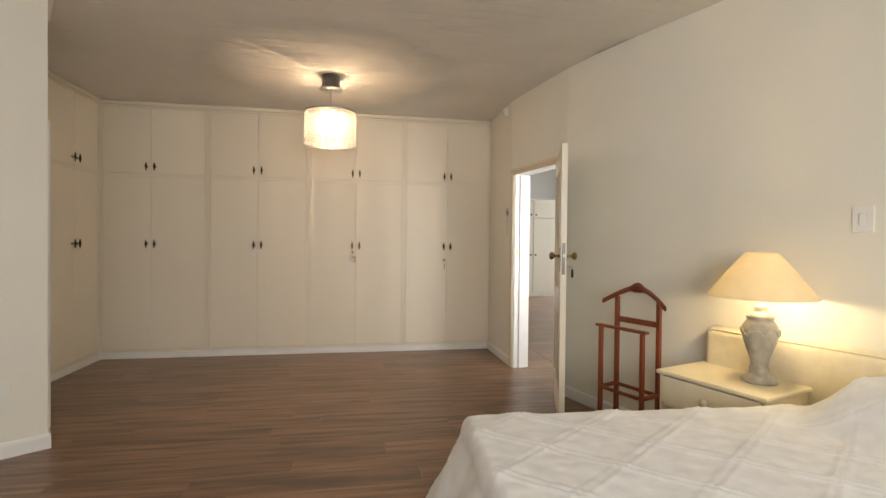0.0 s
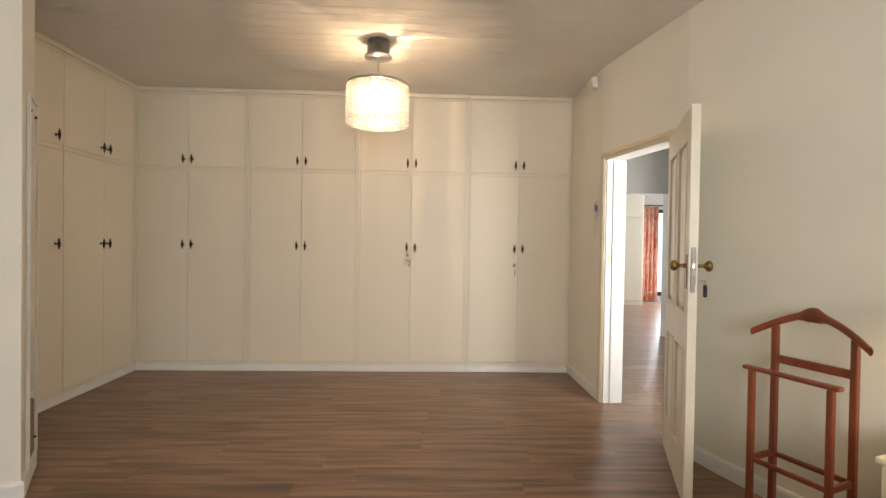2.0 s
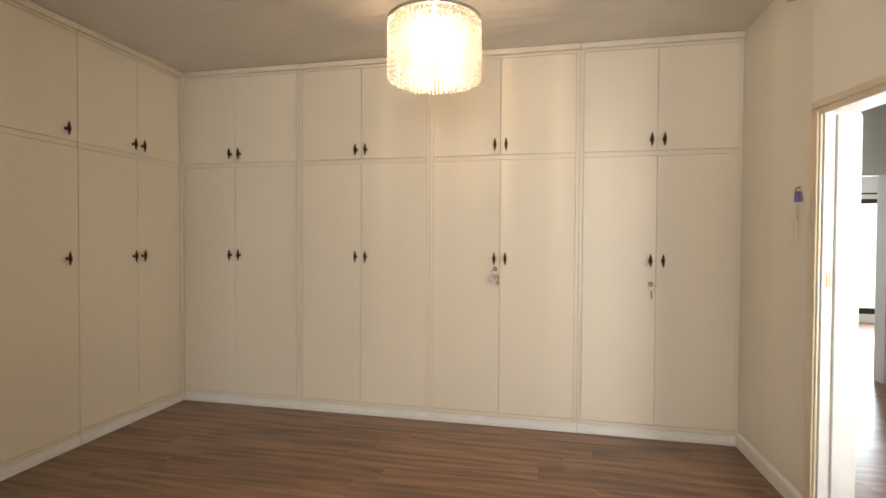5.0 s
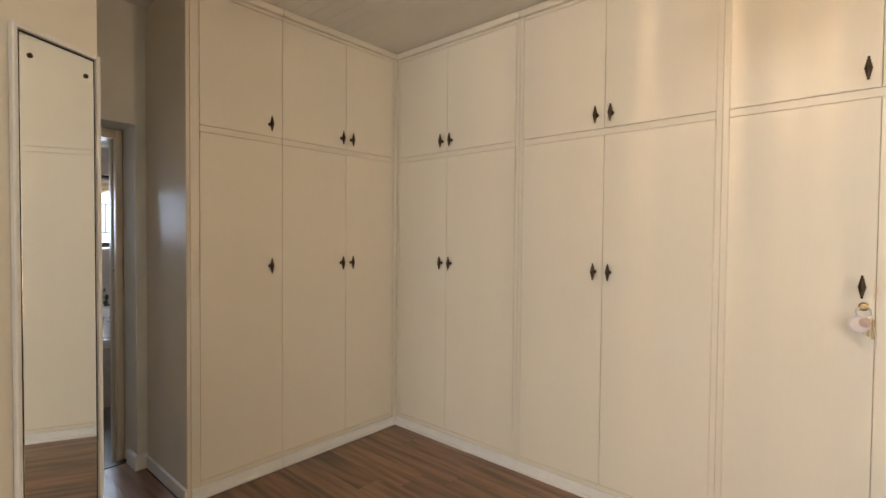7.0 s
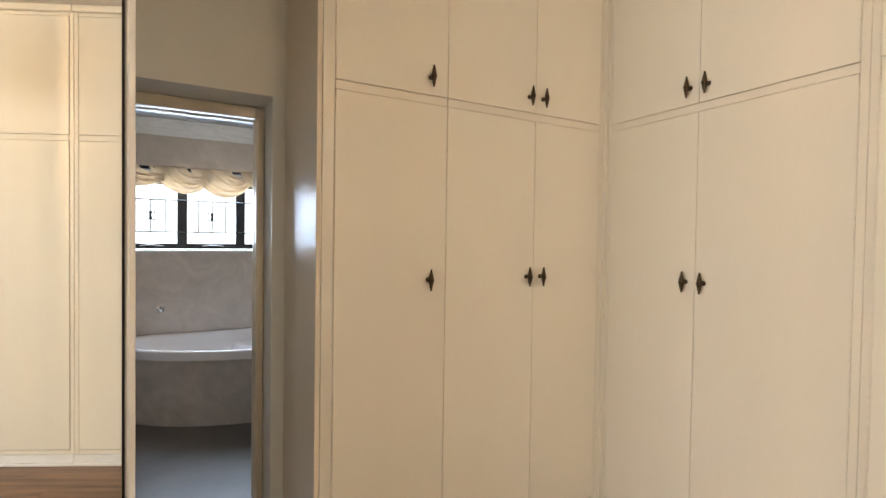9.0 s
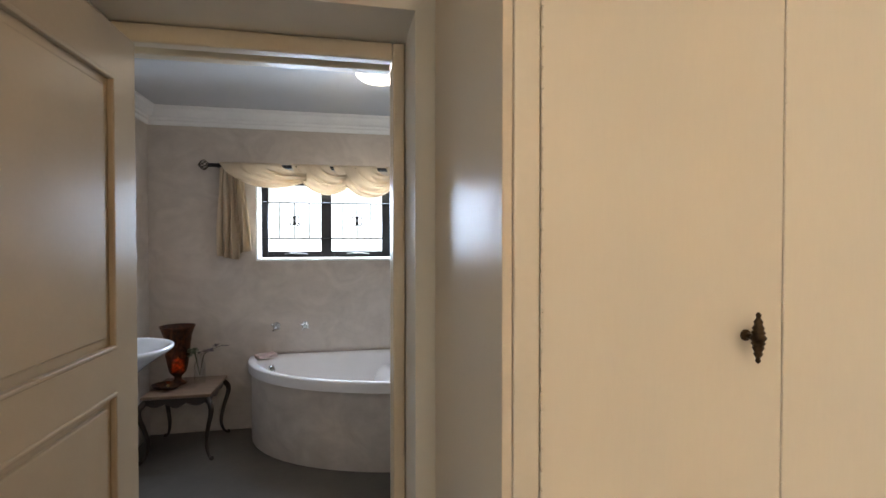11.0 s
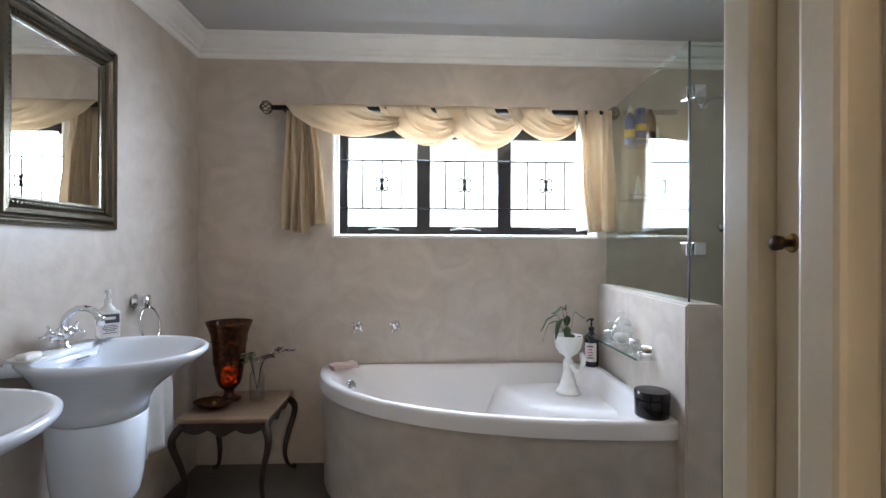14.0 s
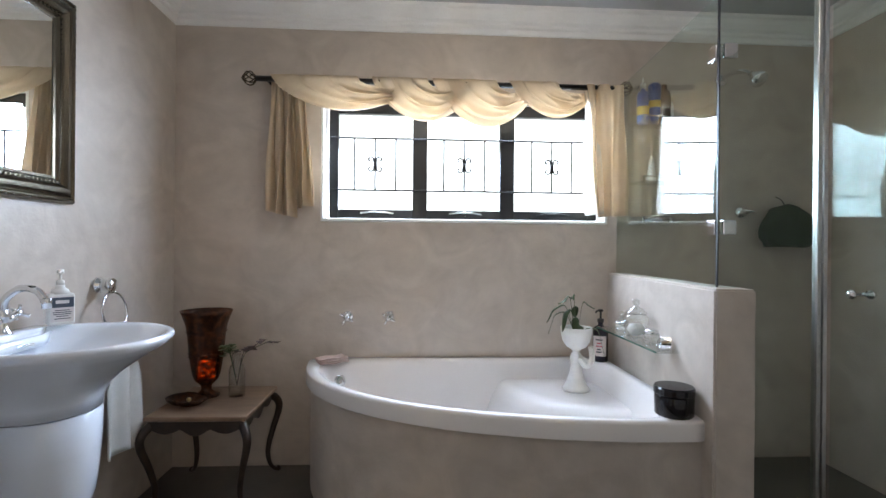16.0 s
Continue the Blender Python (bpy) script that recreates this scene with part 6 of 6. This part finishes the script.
frame_ring([(0, 0.001), (0, 0.022), (0.006, 0.034), (0.014, 0.036), (0.020, 0.028), (0.026, 0.030), (0.040, 0.042), (0.056, 0.044), (0.068, 0.034), (0.074, 0.026), (0.082, 0.027), (0.090, 0.018), (0.100, 0.016), (0.100, 0.001)], "frame", "antique silver moulded frame")
beads = bmesh.new()
for k in range(118):
    s = k / 118 * 2 * (FW + FH - 0.312)
    a, c = FW - 0.156, FH - 0.156
    if s < a:
        p = (0.078 + s, 0.078)
    elif s < a + c:
        p = (FW - 0.078, 0.078 + s - a)
    elif s < 2 * a + c:
        p = (FW - 0.078 - (s - a - c), FH - 0.078)
    else:
        p = (0.078, FH - 0.078 - (s - 2 * a - c))
    lathe([(0, -0.0042), (0.004, -0.002), (0.004, 0.002), (0, 0.0042)], 6, bm=beads, m=pose(p[0], 0.028, p[1]))
part("beading", beads, FRAMEGOLD, fm, "row of small beads")
carving = part("outer_carving", lathe([(0, -0.006), (0.003, -0.004), (0.004, 0.0), (0.003, 0.004), (0, 0.006)], 6), WOOD_DARK, fm)
carving.matrix_local = pose(0.010, 0.033, 0.010)
for k in range(1, 88):
    s = k / 88 * 2 * (FW + FH - 0.04)
    a, c = FW - 0.02, FH - 0.02
    if s < a:
        p = (0.010 + s, 0.010)
    elif s < a + c:
        p = (FW - 0.010, 0.010 + s - a)
    elif s < 2 * a + c:
        p = (FW - 0.010 - (s - a - c), FH - 0.010)
    else:
        p = (0.010, max(0.010, FH - 0.010 - (s - 2 * a - c)))
    knob = new("outer_carving", carving.data)
    knob.parent = fm
    knob.matrix_local = pose(p[0], 0.033, p[1], 20 * (k % 3), 30 * (k % 2))
part("glass", box(0.098, FW - 0.098, 0.009, 0.013, 0.098, FH - 0.098), MIRROR, fm)

# ---------------------------------------------------------------- side table and what stands on it
TX0, TX1, TY0, TY1, TZ = -6.165, -5.655, 3.315, 3.785, 0.345
st = thing("side_table", "small wooden side table with curved dark cabriole legs", "side table", pose(0, 0, 0))
TABLETOP = material("worn_table_top", (0.21, 0.135, 0.085), 0.4, var=0.12, scale=7, fine=0.08, fine_scale=50, bump=0.05, second=(0.14, 0.085, 0.052), stretch=(4, 1, 1))
part("tabletop", box(TX0, TX1, TY0, TY1, TZ - 0.022, TZ, 0.006), TABLETOP, st, "worn brown wooden top")
for x, y, sx, sy in ((TX0, TY0, -1, -1), (TX0, TY1, -1, 1), (TX1, TY0, 1, -1), (TX1, TY1, 1, 1)):
    o = lambda k: (x - sx * 0.035 + sx * k, y - sy * 0.035 + sy * k)
    z0 = BATH_Z
    pts = smooth_line([(*o(-0.015), TZ - 0.023), (*o(0.030), TZ - 0.07), (*o(0.042), TZ - 0.13), (*o(0.015), TZ - 0.24), (*o(-0.005), TZ - 0.35), (*o(0.005), TZ - 0.43), (*o(0.030), z0 + 0.012), (*o(0.045), z0 + 0.014)], 4)
    n = len(pts)
    rad = [0.024 - 0.014 * min(i / (n * 0.75), 1) + (0.006 if i > n * 0.88 else 0) for i in range(n)]
    part("leg", tube(pts, rad, 10), WOOD_DARK, st, "dark curved cabriole leg", True)


def apron_piece(p0, p1, nx, ny):
    def f(u, v):
        x, y = p0[0] + (p1[0] - p0[0]) * u, p0[1] + (p1[1] - p0[1]) * u
        low = 0.035 + 0.022 * abs(math.sin(u * math.pi * 3)) + 0.012 * math.exp(-((u - 0.5) / 0.1) ** 2)
        return (x, y, TZ - 0.023 - low * v)
    return sheet(40, 3, f, 0.014)


for p0, p1 in (((TX0 + 0.03, TY1 - 0.02), (TX1 - 0.03, TY1 - 0.02)), ((TX1 - 0.02, TY0 + 0.03), (TX1 - 0.02, TY1 - 0.03)), ((TX0 + 0.03, TY0 + 0.02), (TX1 - 0.03, TY0 + 0.02)), ((TX0 + 0.02, TY0 + 0.03), (TX0 + 0.02, TY1 - 0.03))):
    part("apron", apron_piece(p0, p1, 0, 0), WOOD_DARK, st, "scalloped dark apron")
hv = thing("hurricane_vase", "tall amber mercury-glass hurricane vase with a glowing candle", "vase", pose(-5.985, 3.463, TZ))
shell = [(0.045, 0.076), (0.060, 0.092), (0.069, 0.12), (0.076, 0.16), (0.087, 0.245), (0.094, 0.33), (0.103, 0.385), (0.122, 0.438), (0.129, 0.455)]
vb = lathe([(0.064, 0.0), (0.067, 0.008), (0.042, 0.020), (0.026, 0.036), (0.027, 0.058)] + shell + [(p - 0.0035, q) for p, q in shell[::-1]] + [(0, 0.078)], 44)
part("vase_body", vb, AMBER, hv, "mottled amber glass body", True)
wick = part("candle", lathe([(0.040, 0.096), (0.042, 0.10), (0.042, 0.182), (0.034, 0.186), (0.0, 0.182)], 20), CANDLE, hv, "short candle glowing inside the glass", True)
part("flame", lathe([(0.0, 0.184), (0.006, 0.190), (0.007, 0.197), (0.004, 0.208), (0.0, 0.218)], 10), BULB, wick, "small candle flame", True)
for z, q in ((0.215, 0.0837), (0.232, 0.0857), (0.345, 0.0967)):
    part("glass_ring", lathe([(q, z - 0.004), (q + 0.006, z), (q, z + 0.004)], 40, cap=False), AMBER, hv, smooth=True)
dish = thing("amber_dish", "shallow amber glass leaf dish on the side table", "dish", pose(-5.845, 3.430, TZ, 0, 0, 65))
part("dish_body", lathe([(0.04, 0), (0.075, 0.006), (0.105, 0.026), (0.110, 0.036), (0.100, 0.028), (0.06, 0.012), (0, 0.010)], 32, squash=lambda a, r, z: r * (0.62 + 0.38 * abs(math.cos(a)))), AMBER, dish, smooth=True)
part("shell", lathe([(0.004, 0.02), (0.012, 0.03), (0.008, 0.04), (0, 0.042)], 10, m=pose(0.01, 0, -0.006)), BRASS, dish, smooth=True)
gb = thing("glass_bottle", "clear glass bottle holding dark leafy sprigs", "vase", pose(-5.985, 3.622, TZ) @ Matrix.Scale(1.12, 4))
part("bottle", lathe([(0.034, 0), (0.037, 0.008), (0.037, 0.12), (0.030, 0.145), (0.016, 0.165), (0.016, 0.195), (0.019, 0.20)], 24), JARG, gb, smooth=True)
rnd = random.Random(3)
for k in range(6):
    a = (-1.3, 1.15, 1.55, -2.0, -0.7, 1.9)[k]
    reach = (0.08, 0.11, 0.16, 0.06, 0.06, 0.13)[k]
    stem_pts = smooth_line([(0, 0, 0.05), (0.03 * math.cos(a), 0.03 * math.sin(a), 0.19), (reach * 0.6 * math.cos(a), reach * 0.6 * math.sin(a), 0.235), (reach * math.cos(a), reach * math.sin(a), 0.20 + 0.03 * (k % 3))], 5)
    part("sprig_stem", tube(stem_pts, 0.0018, 5), DRYLEAF if k % 2 else LEAF, gb)
    for j in range(4):
        p = stem_pts[len(stem_pts) - 1 - j * 3]
        ph = rnd.uniform(0, 6.28)

        def lf(u, v):
            w = 0.021 * math.sin(math.pi * u) * (v - 0.5) * 2
            return (p.x + 0.046 * u * math.cos(ph) - w * math.sin(ph), p.y + 0.046 * u * math.sin(ph) + w * math.cos(ph), p.z + 0.012 * math.sin(u * 3) * (1 if j % 2 else -0.5))
        part("sprig_leaf", sheet(5, 2, lf, 0.0006), DRYLEAF if k in (1, 2, 5) else LEAF, gb)

# ---------------------------------------------------------------- floor planks, last
plank_meshes = []
PWID = 0.186
for length in (1.26, 0.63, 0.9):
    b = box(0.0005, length - 0.0005, 0.0005, PWID - 0.0005, -0.0055, 0.0)
    me = bpy.data.meshes.new("plank")
    b.to_mesh(me)
    b.free()
    me.materials.append(FLOORWOOD)
    plank_meshes.append((length, me))


def bounds(outline, y):
    """Where a floor outline is cut by the line at y: its least and greatest x."""
    xs = []
    for (x0, y0), (x1, y1) in zip(outline, outline[1:] + outline[:1]):
        if (y0 - y) * (y1 - y) < 0:
            xs.append(x0 + (x1 - x0) * (y - y0) / (y1 - y0))
    return (min(xs), max(xs)) if xs else None


def lay(parent, outline, y0, y1, keep=None):
    rnd = random.Random(7)
    rest = bmesh.new()
    y, count = y0, 0
    while y < y1:
        ends = bounds(outline, y + PWID / 2)
        if ends:
            x = ends[0] - rnd.uniform(0.0, 1.2)
            while x < ends[1]:
                a, c = max(x, ends[0]), min(x + 1.26, ends[1])
                if c - a > 0.02:
                    if c - a > 1.25:
                        ob = new("plank", plank_meshes[0][1])
                    else:
                        b = box(0.0005, c - a - 0.0005, 0.0005, PWID - 0.0005, -0.0055, 0.0)
                        me = bpy.data.meshes.new("plank")
                        b.to_mesh(me)
                        b.free()
                        me.materials.append(FLOORWOOD)
                        ob = new("plank", me)
                    ob.parent = parent
                    ob.matrix_local = pose(a, y, 0)
                    count += 1
                x += 1.26
        y += PWID
    return count


lay(bedfloor, [(-3.456, 4.0), (-3.456, 5.1), (-2.66, 5.1), (-2.66, 6.60), (2.30, 6.60), (2.30, 4.0), (3.1, 3.0), (3.1, -1.5), (-2.9, -1.5), (-2.9, 3.5)], -1.5, 6.6)
lay(hallfloor, [(2.302, 5.0), (2.302, 12.75), (7.6, 12.75), (7.6, 8.6), (3.9, 8.5), (3.2, 7.0), (3.12, 5.0)], 5.0, 12.7)
